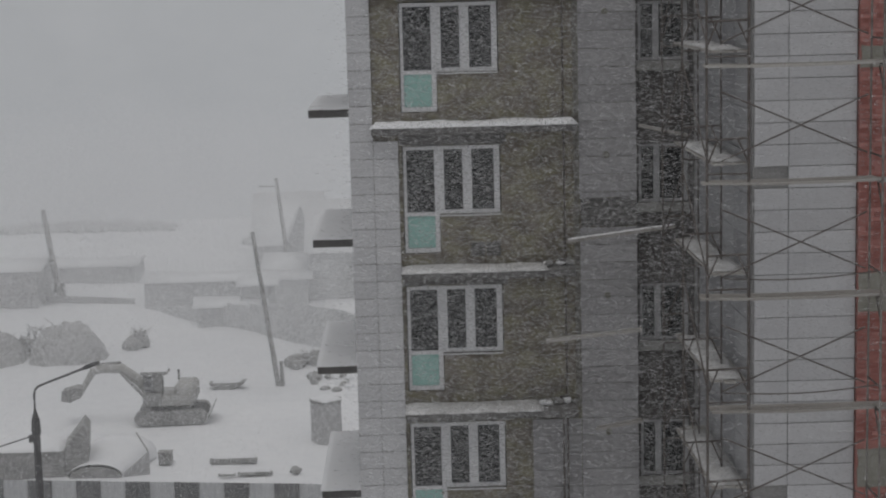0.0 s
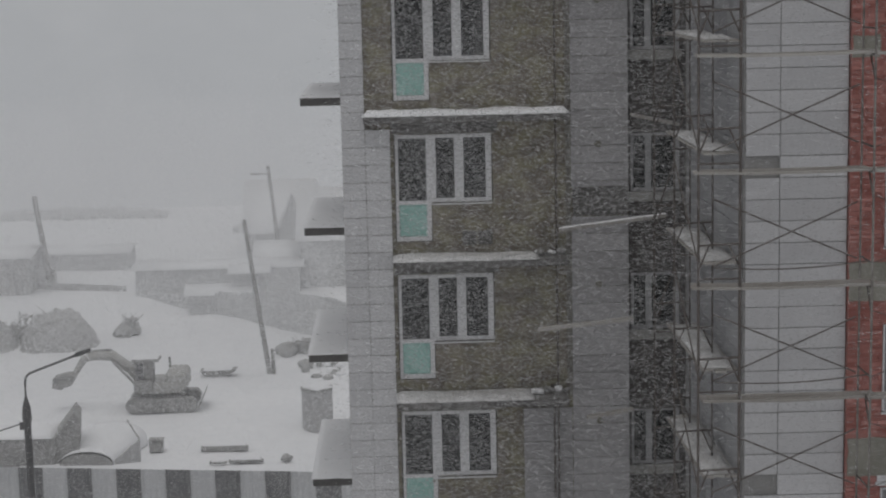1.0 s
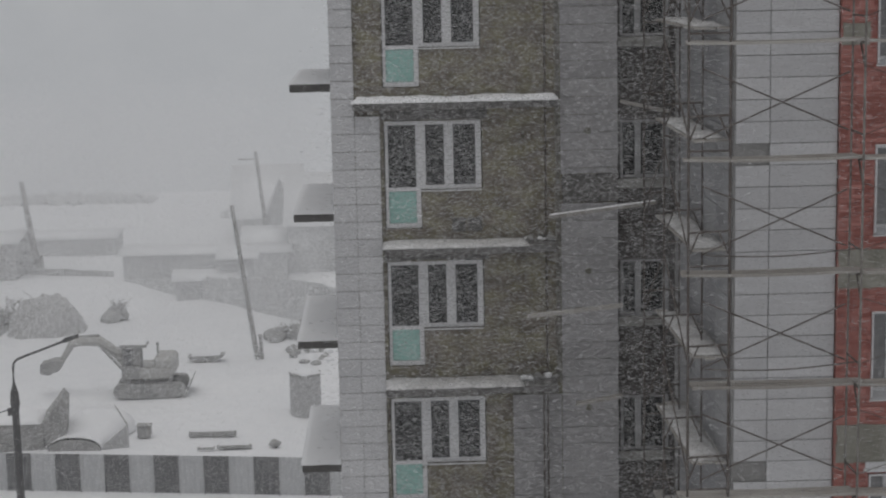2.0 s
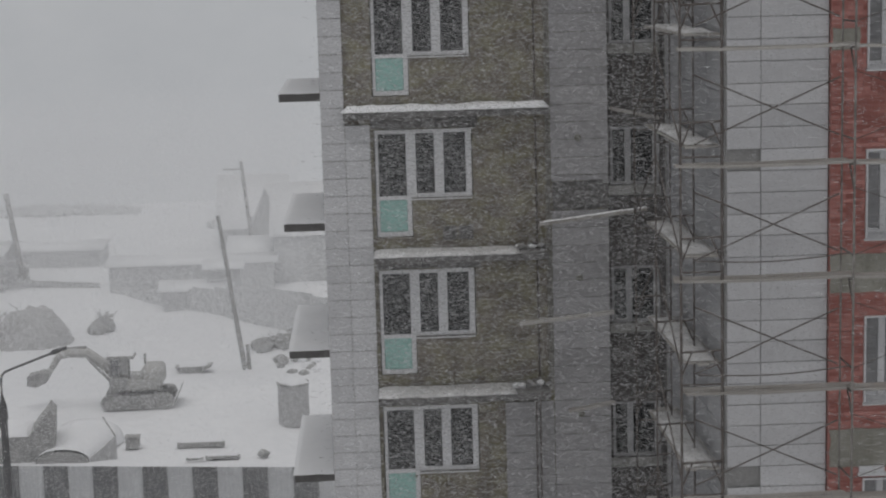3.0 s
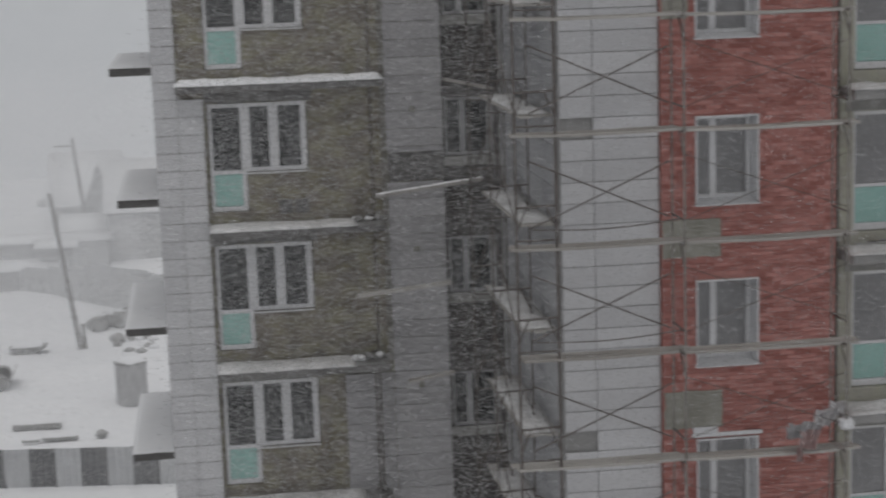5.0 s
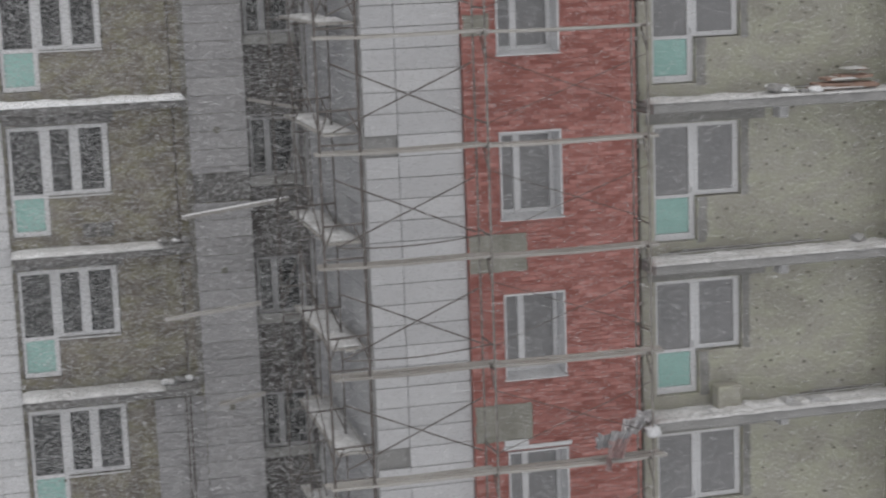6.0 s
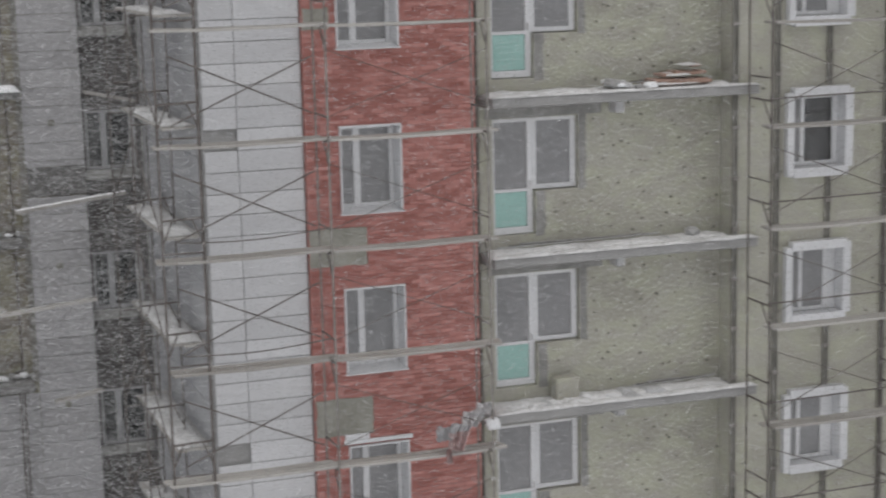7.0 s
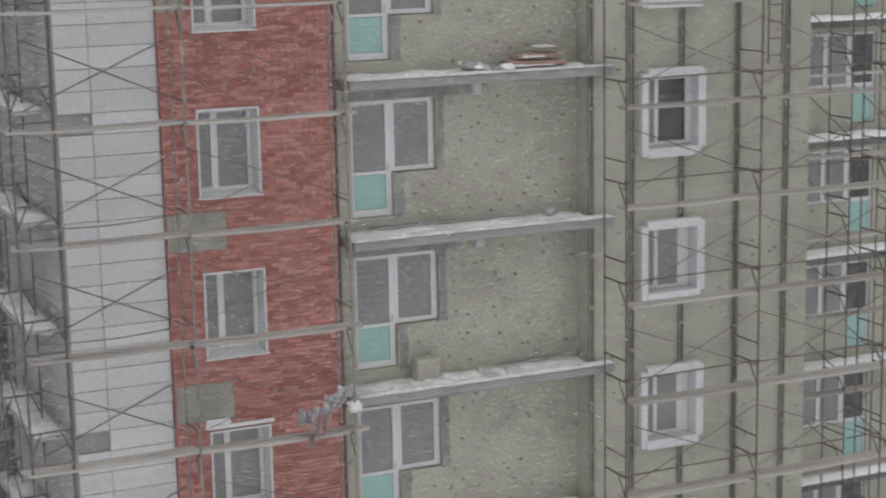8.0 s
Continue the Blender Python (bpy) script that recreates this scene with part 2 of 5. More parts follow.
def pierced(x0, x1, y0, y1, z0, z1, holes):
    """An upright wall slab along x with openings (x0, x1, z0, z1) through it."""
    xs = sorted({x0, x1, *(min(max(c, x0), x1) for h in holes for c in h[:2])})
    zs = sorted({z0, z1, *(min(max(c, z0), z1) for h in holes for c in h[2:])})
    nx, nz = len(xs) - 1, len(zs) - 1

    def solid(i, k):
        if not (0 <= i < nx and 0 <= k < nz):
            return False
        mx, mz = (xs[i] + xs[i + 1]) / 2, (zs[k] + zs[k + 1]) / 2
        return not any(h[0] < mx < h[1] and h[2] < mz < h[3] for h in holes)

    bm, made = bmesh.new(), {}

    def at(i, k, y):
        if (i, k, y) not in made:
            made[i, k, y] = bm.verts.new((xs[i], y, zs[k]))
        return made[i, k, y]

    for i in range(nx):
        for k in range(nz):
            if not solid(i, k):
                continue
            bm.faces.new((at(i, k, y0), at(i + 1, k, y0), at(i + 1, k + 1, y0), at(i, k + 1, y0)))
            bm.faces.new((at(i, k, y1), at(i, k + 1, y1), at(i + 1, k + 1, y1), at(i + 1, k, y1)))
            for di, dk, a, b in ((-1, 0, (i, k), (i, k + 1)), (1, 0, (i + 1, k), (i + 1, k + 1)), (0, -1, (i, k), (i + 1, k)), (0, 1, (i, k + 1), (i + 1, k + 1))):
                if not solid(i + di, k + dk):
                    bm.faces.new((at(*a, y0), at(*b, y0), at(*b, y1), at(*a, y1)))
    return bm


def strand(points, r, sides=6):
    """One unbroken bent tube through the points."""
    bm = bmesh.new()
    pts = [Vector(p) for p in points]
    rings = []
    for i, p in enumerate(pts):
        d = (pts[min(i + 1, len(pts) - 1)] - pts[max(i - 1, 0)]).normalized()
        q = d.to_track_quat("Z", "Y").to_matrix()
        rr = r[i] if isinstance(r, (list, tuple)) else r
        rings.append([bm.verts.new(p + q @ Vector((math.cos(2 * math.pi * k / sides), math.sin(2 * math.pi * k / sides), 0)) * rr) for k in range(sides)])
    for a, b in zip(rings, rings[1:]):
        for k in range(sides):
            n = (k + 1) % sides
            bm.faces.new((a[k], a[n], b[n], b[k]))
    bm.faces.new(rings[0][::-1])
    bm.faces.new(rings[-1])
    return bm


def snow_bed(x0, x1, y0, y1, z, high, seed, step=0.12, ragged=0.06, thin=0.35):
    """A lumpy layer of settled snow on a ledge, rounded off at its edges."""
    bm = bmesh.new()
    nx, ny = max(3, int((x1 - x0) / step)), max(3, int((y1 - y0) / step) + 2)
    rows = []
    for j in range(ny + 1):
        row = []
        for i in range(nx + 1):
            u, w = i / nx, j / ny
            x, y = x0 + (x1 - x0) * u, y0 + (y1 - y0) * w
            edge = min(1.0, 6 * min(u, 1 - u) * (x1 - x0) / 0.6, 4 * min(w, 1 - w))
            k = noise.noise(Vector((x * 1.7 + seed, y * 1.7, seed * 3.1))) * 0.5 + 0.5
            k2 = noise.noise(Vector((x * 6 + seed, y * 6, seed))) * 0.15
            h = high * max(0.0, edge) ** 0.5 * (thin + (1 - thin) * k + k2)
            jig = ragged * noise.noise(Vector((x * 3, seed, 1.0)))
            row.append(bm.verts.new((x, y + (jig if j == 0 else 0), z + max(h, 0.004))))
        rows.append(row)
    for j in range(ny):
        for i in range(nx):
            bm.faces.new((rows[j][i], rows[j][i + 1], rows[j + 1][i + 1], rows[j + 1][i]))
    rim = rows[0] + [r[-1] for r in rows[1:]] + rows[-1][-2::-1] + [r[0] for r in rows[-2:0:-1]]
    low = [bm.verts.new((v.co.x, v.co.y, z + 0.001)) for v in rim]
    for i in range(len(rim)):
        k = (i + 1) % len(rim)
        bm.faces.new((rim[i], low[i], low[k], rim[k]))
    for f in bm.faces:
        f.smooth = True
    return bm


def ragged_patch(x0, x1, z0, z1, y, seed, t=0.01, wave=0.035):
    """A thin smear on a wall with an uneven rim."""
    bm = bmesh.new()
    nx, nz = max(2, int((x1 - x0) / 0.07)), max(2, int((z1 - z0) / 0.07))
    rim = [(x0 + (x1 - x0) * i / nx, z0) for i in range(nx)] + [(x1, z0 + (z1 - z0) * i / nz) for i in range(nz)]
    rim += [(x1 - (x1 - x0) * i / nx, z1) for i in range(nx)] + [(x0, z1 - (z1 - z0) * i / nz) for i in range(nz)]
    front, back = [], []
    for x, z in rim:
        dx, dz = (wave * noise.noise(Vector((x * 6 + k, z * 6, seed))) for k in (0.0, 40.0))
        front.append(bm.verts.new((x + dx, y, z + dz)))
        back.append(bm.verts.new((x + dx, y + t, z + dz)))
    bm.faces.new(front)
    for i in range(len(rim)):
        k = (i + 1) % len(rim)
        bm.faces.new((front[i], back[i], back[k], front[k]))
    return bm


# ---- levels and plan of the building ----
GROUND, ROOF = 0.0, 28.4
LEVELS = [25.1 - 2.8 * k for k in range(9)]          # floor levels from the top storey down
Y_BACK, Y_RED, Y_WHITE, Y_GREEN, Y_EAST = 34.2, 28.2, 28.35, 28.55, 28.0
X_END, X_DARK, X_RETURN, X_RED, X_GREEN, X_EAST, X_CORNER, X_FAR = -1.06, 4.58, 5.74, 7.45, 10.5, 15.46, 20.33, 33.0
NEAR_LOW, NEAR_HIGH = 12.6, 25.6                       # the stretch of the facade that the camera passes

# openings by floor: x0, x1, and heights over the floor
def left_holes(f):
    return [(-0.04, 0.69, f + 0.20, f + 2.35), (0.69, 1.90, f + 0.97, f + 2.35)]


def green_holes(f):
    return [(10.94, 11.75, f + 0.16, f + 2.26), (11.75, 12.59, f + 0.94, f + 2.26)]


SILL_EAST = {0: (1.03, 2.55), 1: (1.03, 2.55), 2: (1.05, 2.55), 3: (1.08, 2.48), 4: (0.97, 2.45)}

# ground: one sheet of snow to the horizon, gently uneven in the yard
bm = bmesh.new()
lines_x = [-2500, -900, -400, -200, -120, -80] + [-60 + 1.5 * i for i in range(48)] + [14, 20, 30, 45, 80, 150, 400, 900, 2500]
lines_y = [-900, -300, -100, -30, 0, 30, 50, 66] + [72 + 1.5 * i for i in range(54)] + [156, 165, 180, 200, 240, 300, 400, 600, 1200, 3500]
grid = []
for y in lines_y:
    row = []
    for x in lines_x:
        inside = 84 < y < 165 and -60 < x < 14
        z = 0.0
        if inside:
            z = 0.35 * (noise.noise(Vector((x * 0.12, y * 0.12, 3.0)))) + 0.1 * noise.noise(Vector((x * 0.5, y * 0.5, 9.0)))
            z *= min(1.0, (y - 84) / 6, (165 - y) / 6, (x + 60) / 6, (14 - x) / 6)
        row.append(bm.verts.new((x, y, z)))
    grid.append(row)
for j in range(len(lines_y) - 1):
    for i in range(len(lines_x) - 1):
        f = bm.faces.new((grid[j][i], grid[j][i + 1], grid[j + 1][i + 1], grid[j + 1][i]))
        f.smooth = True
structure("ground", bm, SNOW_GROUND, "deep settled snow over the whole building yard", "snow ground")

# ---- building shell ----
holes = [h for f in LEVELS for h in left_holes(f)]
holes_dark = [(4.64, 5.62, f + 1.10, f + 2.26) for f in LEVELS]
wall_left = structure("wall_north_west", pierced(X_END, X_DARK, Y_BACK, Y_BACK + 0.4, GROUND, ROOF, holes), WOOL,
                      "wall faced with green mineral wool, half clad in tiles", "facade wall")
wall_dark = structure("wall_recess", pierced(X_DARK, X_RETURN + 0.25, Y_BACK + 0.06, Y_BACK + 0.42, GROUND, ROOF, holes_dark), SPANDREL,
                      "dark unclad wall in the inner corner", "facade wall")
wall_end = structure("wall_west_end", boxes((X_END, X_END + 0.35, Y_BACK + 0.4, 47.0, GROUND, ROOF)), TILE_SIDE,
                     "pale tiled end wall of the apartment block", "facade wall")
wall_return = structure("wall_return", boxes((X_RETURN, X_RETURN + 0.3, Y_WHITE + 0.35, Y_BACK + 0.06, GROUND, ROOF)), CONCRETE,
                        "concrete side wall of the projecting bay", "facade wall")
wall_white = structure("wall_white_bay", boxes((X_RETURN, X_RED, Y_WHITE, Y_WHITE + 0.35, GROUND, ROOF)), CONCRETE,
                       "insulated wall of the bay behind pale tiles", "facade wall")
holes = [(8.04, 9.14, f + 0.84, f + 2.34) for f in LEVELS]
wall_red = structure("wall_red_bay", pierced(X_RED, X_GREEN, Y_RED + 0.018, Y_RED + 0.45, GROUND, ROOF, holes), MORTAR,
                     "wall of the bay under red clinker facing", "facade wall")
holes = [h for f in LEVELS for h in green_holes(f)]
wall_green = structure("wall_green_bay", pierced(X_GREEN, X_EAST, Y_GREEN, Y_GREEN + 0.4, GROUND, ROOF, holes), WOOL_PALE,
                       "wall of pale green mineral wool dotted with fixings", "facade wall")
holes = []
for k, f in enumerate(LEVELS):
    a, b = SILL_EAST.get(k, (0.93, 2.45))
    holes.append((16.64, 17.78, f + a + 0.045, f + b - 0.1))
wall_east = structure("wall_east_bay", pierced(X_EAST, X_CORNER, Y_EAST, Y_EAST + 0.4, GROUND, ROOF, holes), WOOL_PALE,
                      "wall of pale green mineral wool with bare guide rails", "facade wall")
structure("wall_east_jog", boxes((X_EAST, X_EAST + 0.3, Y_EAST + 0.4, Y_GREEN + 0.4, GROUND, ROOF)), WOOL_PALE, "narrow green insulated step in the wall", "facade wall")
structure("wall_east_return", boxes((X_CORNER - 0.3, X_CORNER, Y_EAST + 0.4, Y_BACK, GROUND, ROOF)), WOOL_PALE, "insulated side wall of the bay", "facade wall")
holes = []
for f in LEVELS:
    holes += [(24.60, 26.04, f + 1.20, f + 2.50), (26.04, 26.78, f + 0.30, f + 2.50)]
wall_far = structure("wall_north_east", pierced(X_CORNER - 0.3, X_FAR, Y_BACK, Y_BACK + 0.4, GROUND, ROOF, holes), WOOL_PALE,
                     "set-back wall of pale mineral wool behind scaffolding", "facade wall")
structure("wall_east_end", boxes((X_FAR - 0.35, X_FAR, Y_BACK + 0.4, 47.0, GROUND, ROOF)), CONCRETE, "plain concrete end wall", "facade wall")
structure("wall_back", boxes((X_END, X_FAR, 47.0, 47.35, GROUND, ROOF)), CONCRETE, "plain concrete rear wall", "facade wall")
structure("wall_inner_core", boxes((X_END + 0.35, X_FAR - 0.35, 39.4, 39.6, GROUND, ROOF)), INTERIOR, "unfinished inner partition wall", "inner wall")
for k, f in enumerate(LEVELS):
    structure("floor_%d" % (9 - k), boxes((X_END + 0.35, X_FAR - 0.35, Y_BACK + 0.43, 39.4, f - 0.2, f),
                                        (X_RETURN + 0.3, X_CORNER - 0.3, Y_GREEN + 0.42, Y_BACK + 0.0, f - 0.2, f)),
              INTERIOR, "bare concrete storey floor inside the block", "floor")
bm = bmesh.new()
for x in (2.6, 8.9 + 0.9, 13.8, 15.4, 22.9, 28):
    y1 = Y_BACK if 6 < x < 20 else 39.4
    y0 = Y_GREEN + 0.42 if 6 < x < 20 else Y_BACK + 0.43
    box(bm, x, x + 0.12, y0, y1, GROUND, ROOF)
structure("wall_inner_cross", bm, INTERIOR, "bare cross walls between the rooms", "inner wall")
roof = structure("roof", boxes((X_END, X_FAR, Y_BACK, 47.35, ROOF, ROOF + 0.35), (X_RETURN, X_CORNER, Y_EAST, Y_BACK, ROOF, ROOF + 0.35),
                               (X_END, X_RETURN, Y_BACK, Y_BACK + 0.3, ROOF + 0.35, ROOF + 0.9), (X_RETURN, X_CORNER, Y_EAST, Y_EAST + 0.3, ROOF + 0.35, ROOF + 0.9)),
                 CONCRETE, "flat concrete roof with a low parapet", "roof")


# ---- windows ----
def bar(name, parent, x0, x1, z0, z1, y0=0.05, y1=0.13, mat=None):
    return part(name, chamfered(x0, x1, y0, y1, z0, z1, 0.008), mat or PVC, parent)


def leaf(name, parent, x0, x1, z0, z1, y0, y1, *lights):
    """One frame ring of a door or sash round its lights."""
    return part(name, pierced(x0, x1, y0, y1, z0, z1, lights), PVC, parent)


def pane(parent, x0, x1, z0, z1, mat, y=0.09):
    ob = part("pane", boxes((x0, x1, y - 0.012, y + 0.012, z0, z1)), mat, parent)
    ob.visible_shadow = mat is not GLASS_DARK
    return ob


def left_window(at):
    """Balcony door with a teal foot panel, beside a two-light window; origin at the floor and the opening's edge."""
    w = thing("balcony_window", at, "white plastic balcony door and window with teal foot panel", "window", "windows of the green-faced wall")
    door = leaf("door", w, 0.0, 0.70, 0.215, 2.33, 0.05, 0.13, (0.06, 0.61, 1.02, 2.26), (0.06, 0.61, 0.305, 0.945))
    pane(door, 0.062, 0.608, 1.022, 2.258, GLASS_DARK)
    part("foot_panel", chamfered(0.062, 0.608, 0.07, 0.11, 0.307, 0.943, 0.01), TEAL, door, "matt teal panel")
    part("door_handle", chamfered(0.645, 0.665, 0.0, 0.05, 1.05, 1.17, 0.004), PVC, door)
    for x0, a, b, x1 in ((0.702, 0.80, 1.17, 1.258), (1.26, 1.35, 1.79, 1.90)):
        sash = leaf("sash", w, x0, x1, 0.98, 2.33, 0.05, 0.13, (a, b, 1.06, 2.26))
        pane(sash, a + 0.002, b - 0.002, 1.062, 2.258, GLASS_DARK)
    part("window_ledge", boxes((0.70, 1.90, -0.05, 0.05, 0.945, 0.968)), METAL_WHITE, w)
    return w


first = left_window((-0.02, Y_BACK, LEVELS[0]))
for f in LEVELS[1:]:
    copy_thing(first, pose(-0.02, Y_BACK, f))


def recess_window(at):
    w = thing("corner_window", at, "narrow two-light window with dull grey frame", "window", "windows in the inner corner")
    bar("side_jamb", w, 0.0, 0.06, 0, 1.16, mat=FRAME_DULL)
    bar("mullion", w, 0.30, 0.42, 0, 1.16, mat=FRAME_DULL)
    bar("side_jamb", w, 0.86, 0.98, 0, 1.16, mat=FRAME_DULL)
    for a, b in ((0.062, 0.298), (0.422, 0.858)):
        bar("sill_rail", w, a, b, 0, 0.06, mat=FRAME_DULL)
        bar("head", w, a, b, 1.10, 1.16, mat=FRAME_DULL)
        pane(w, a, b, 0.062, 1.098, GLASS_DARK)
    part("window_ledge", chamfered(-0.05, 1.0, -0.05, 0.05, -0.20, -0.008, 0.01), MORTAR_GREY, w, "rough grey ledge under the window")
    return w


first = recess_window((4.64, Y_BACK + 0.06, LEVELS[0] + 1.10))
for f in LEVELS[1:]:
    copy_thing(first, pose(4.64, Y_BACK + 0.06, f + 1.10))


def red_window(at):
    """Two-light window set deep in the wall, with white sheet-metal reveals."""
    w = thing("deep_set_window", at, "white plastic window deep in white metal reveals", "window", "windows of the red bay")
    y0, y1 = 0.36, 0.43
    bar("side_jamb", w, 0.03, 0.09, 0.03, 1.47, y0, y1)
    bar("mullion", w, 0.34, 0.46, 0.03, 1.47, y0, y1)
    bar("side_jamb", w, 0.99, 1.07, 0.03, 1.47, y0, y1)
    for a, b in ((0.092, 0.338), (0.462, 0.988)):
        bar("sill_rail", w, a, b, 0.03, 0.12, y0, y1)
        bar("head", w, a, b, 1.40, 1.47, y0, y1)
        pane(w, a, b, 0.122, 1.398, GLASS_FILM, 0.40)
    part("reveal", boxes((0.0, 0.028, -0.03, 0.43, 0.03, 1.47)), METAL_WHITE, w)
    part("reveal", boxes((1.072, 1.10, -0.03, 0.43, 0.03, 1.47)), METAL_WHITE, w)
    part("head_reveal", boxes((0.0, 1.10, -0.03, 0.43, 1.472, 1.50)), METAL_WHITE, w)
    sill = bmesh.new()
    v = [sill.verts.new(p) for p in ((-0.02, -0.06, -0.02), (1.12, -0.06, -0.02), (1.12, 0.36, 0.05), (-0.02, 0.36, 0.05),
                                     (-0.02, -0.06, -0.005), (1.12, -0.06, -0.005), (1.12, 0.36, 0.065), (-0.02, 0.36, 0.065))]
    for f in ((0, 3, 2, 1), (4, 5, 6, 7), (0, 1, 5, 4), (1, 2, 6, 5), (2, 3, 7, 6), (3, 0, 4, 7)):
        sill.faces.new([v[i] for i in f])
    part("window_sill", sill, METAL_WHITE, w, "sloping white metal sill")
    return w


first = red_window((8.04, Y_RED, LEVELS[0] + 0.84))
for f in LEVELS[1:]:
    copy_thing(first, pose(8.04, Y_RED, f + 0.84))


def green_window(at):
    w = thing("balcony_door", at, "white plastic balcony door and window with teal panel", "window", "balcony doors of the green bay")
    y0, y1 = 0.10, 0.18
    door = leaf("door", w, 0.0, 0.79, 0.175, 2.245, y0, y1, (0.06, 0.682, 0.985, 2.185), (0.06, 0.682, 0.295, 0.93))
    pane(door, 0.062, 0.68, 0.987, 2.183, GLASS_FILM, 0.14)
    part("foot_panel", chamfered(0.062, 0.68, 0.12, 0.16, 0.297, 0.928, 0.01), TEAL, door, "matt teal panel")
    part("door_handle", chamfered(0.72, 0.74, 0.05, 0.10, 1.0, 1.12, 0.004), PVC, door)
    sash = leaf("sash", w, 0.792, 1.63, 0.96, 2.245, y0, y1, (0.86, 1.52, 1.04, 2.185))
    pane(sash, 0.862, 1.518, 1.042, 2.183, GLASS_FILM, 0.14)
    return w


first = green_window((10.95, Y_GREEN, LEVELS[0]))
for f in LEVELS[1:]:
    copy_thing(first, pose(10.95, Y_GREEN, f))


def east_window(at, high, dark):
    """Window in a projecting casing of white sheet metal, whose jambs and head stand past one another."""
    w = thing("cased_window", at, "white window in a projecting white metal casing", "window", "windows of the railed bay")
    part("casing_jamb", chamfered(-0.15, -0.01, -0.14, 0.21, -0.10, high - 0.06, 0.006), METAL_WHITE, w)
    part("casing_jamb", chamfered(1.07, 1.24, -0.14, 0.21, 0.02, high - 0.02, 0.006), METAL_WHITE, w)
    part("casing_head", chamfered(-0.03, 1.14, -0.17, 0.21, high - 0.13, high + 0.04, 0.006), METAL_WHITE, w)
    part("casing_sill", chamfered(-0.03, 1.13, -0.16, 0.21, -0.13, 0.05, 0.006), METAL_WHITE, w)
    y0, y1 = 0.14, 0.21
    bar("side_jamb", w, -0.008, 0.08, 0.06, high - 0.14, y0, y1)
    bar("mullion", w, 0.27, 0.36, 0.06, high - 0.14, y0, y1)
    edge = 0.95 if dark else 0.80
    bar("side_jamb", w, edge + 0.002, 1.068, 0.06, high - 0.14, y0, y1)
    for a, b, g in ((0.082, 0.268, GLASS_FILM), (0.362, edge, GLASS_DARK if dark else GLASS_FILM)):
        bar("sill_rail", w, a, b, 0.06, 0.13, y0, y1)
        bar("head", w, a, b, high - 0.20, high - 0.14, y0, y1)
        pane(w, a, b, 0.132, high - 0.202, g, 0.18)
    return w


for k, f in enumerate(LEVELS):
    a, b = SILL_EAST.get(k, (0.93, 2.45))
    east_window((16.63, Y_EAST, f + a), b - a, k == 2)


def far_window(at):
    w = thing("set_back_window", at, "white window and glazed door in the set-back wall", "window", "windows of the set-back wall")
    bar("side_jamb", w, 0, 0.06, 0, 1.30)
    bar("mullion", w, 0.66, 0.78, 0, 1.30)
    bar("side_jamb", w, 1.34, 1.438, 0, 1.30)
    for a, b in ((0.062, 0.658), (0.782, 1.338)):
        bar("sill_rail", w, a, b, 0, 0.08)
        bar("head", w, a, b, 1.24, 1.30)
        pane(w, a, b, 0.082, 1.238, GLASS_FILM)
    for a, b in ((1.44, 1.50), (2.12, 2.18)):
        bar("door_jamb", w, a, b, -0.90, 1.30)
    pane(w, 1.502, 2.118, 0.08, 1.24, GLASS_DARK)
    bar("door_head", w, 1.502, 2.118, 1.242, 1.30)
    part("foot_panel", chamfered(1.502, 2.118, 0.07, 0.11, -0.88, -0.02, 0.01), TEAL, w, "matt teal panel")
    bar("door_rail", w, 1.502, 2.118, -0.018, 0.078)
    return w


first = far_window((24.60, Y_BACK, LEVELS[0] + 1.20))
for f in LEVELS[1:]:
    copy_thing(first, pose(24.60, Y_BACK, f + 1.20))


# ---- balcony slabs with their snow ----
def slab(name, x0, x1, y0, y1, top, thick, snow, seed, label, snow_x1=None, snow_y0=0.0, mat=None, cover=None):
    s = tagged(new(name, mesh_of(chamfered(x0, x1, y0, y1, top - thick, top, 0.015), name, mat or CONCRETE_DARK)), label, "balcony slab", "balcony slabs", "structure")
    if snow:
        part("snow_cover", snow_bed(x0 - 0.03, snow_x1 or x1 + 0.02, y0 - 0.03 + snow_y0, y1, top, snow, seed), cover or SNOW, s, "lumpy settled snow")
    return s


for k, f in enumerate(LEVELS):
    x0, x1, y0 = (-0.62, 3.38, 33.70) if k <= 1 else (-0.08, 3.30, 33.34)
    slab("balcony_slab", x0, x1, y0, Y_BACK, f - 0.06, 0.14, 0.17 if k == 1 else 0.10, 2.0 + k,
         "dark concrete slab edge under a strip of snow", None if k in (0, 1) else (2.62 if k == 3 else 2.75), cover=SNOW if k < 2 else SNOW_WORN)
    slab("balcony_slab", -2.03, X_END, 37.28, 42.5, f + 0.09, 0.17, 0.06, 20.0 + k, "end balcony slab topped with smooth snow")
    slab_green = slab("balcony_slab", 10.66, 15.84, 27.78, Y_EAST - 0.004, f - 0.10, 0.17, 0.055, 40.0 + k, "projecting concrete balcony slab under lumpy snow", mat=CONCRETE, cover=SNOW_WORN)
    inner = part("slab_root", boxes((10.66, X_EAST - 0.004, Y_EAST - 0.004, Y_GREEN, f - 0.27, f - 0.10)), CONCRETE, slab_green)
    part("snow_drift", snow_bed(10.7, X_EAST - 0.05, Y_EAST - 0.01, Y_GREEN, f - 0.10, 0.115, 48.0 + k, 0.1, 0.0, 0.15), SNOW_WORN, slab_green, "uneven drift against the wall")
    slab("balcony_slab", 22.0, 32.5, 33.4, Y_BACK, f + 0.06, 0.16, 0.14, 60.0 + k, "set-back balcony slab under snow")


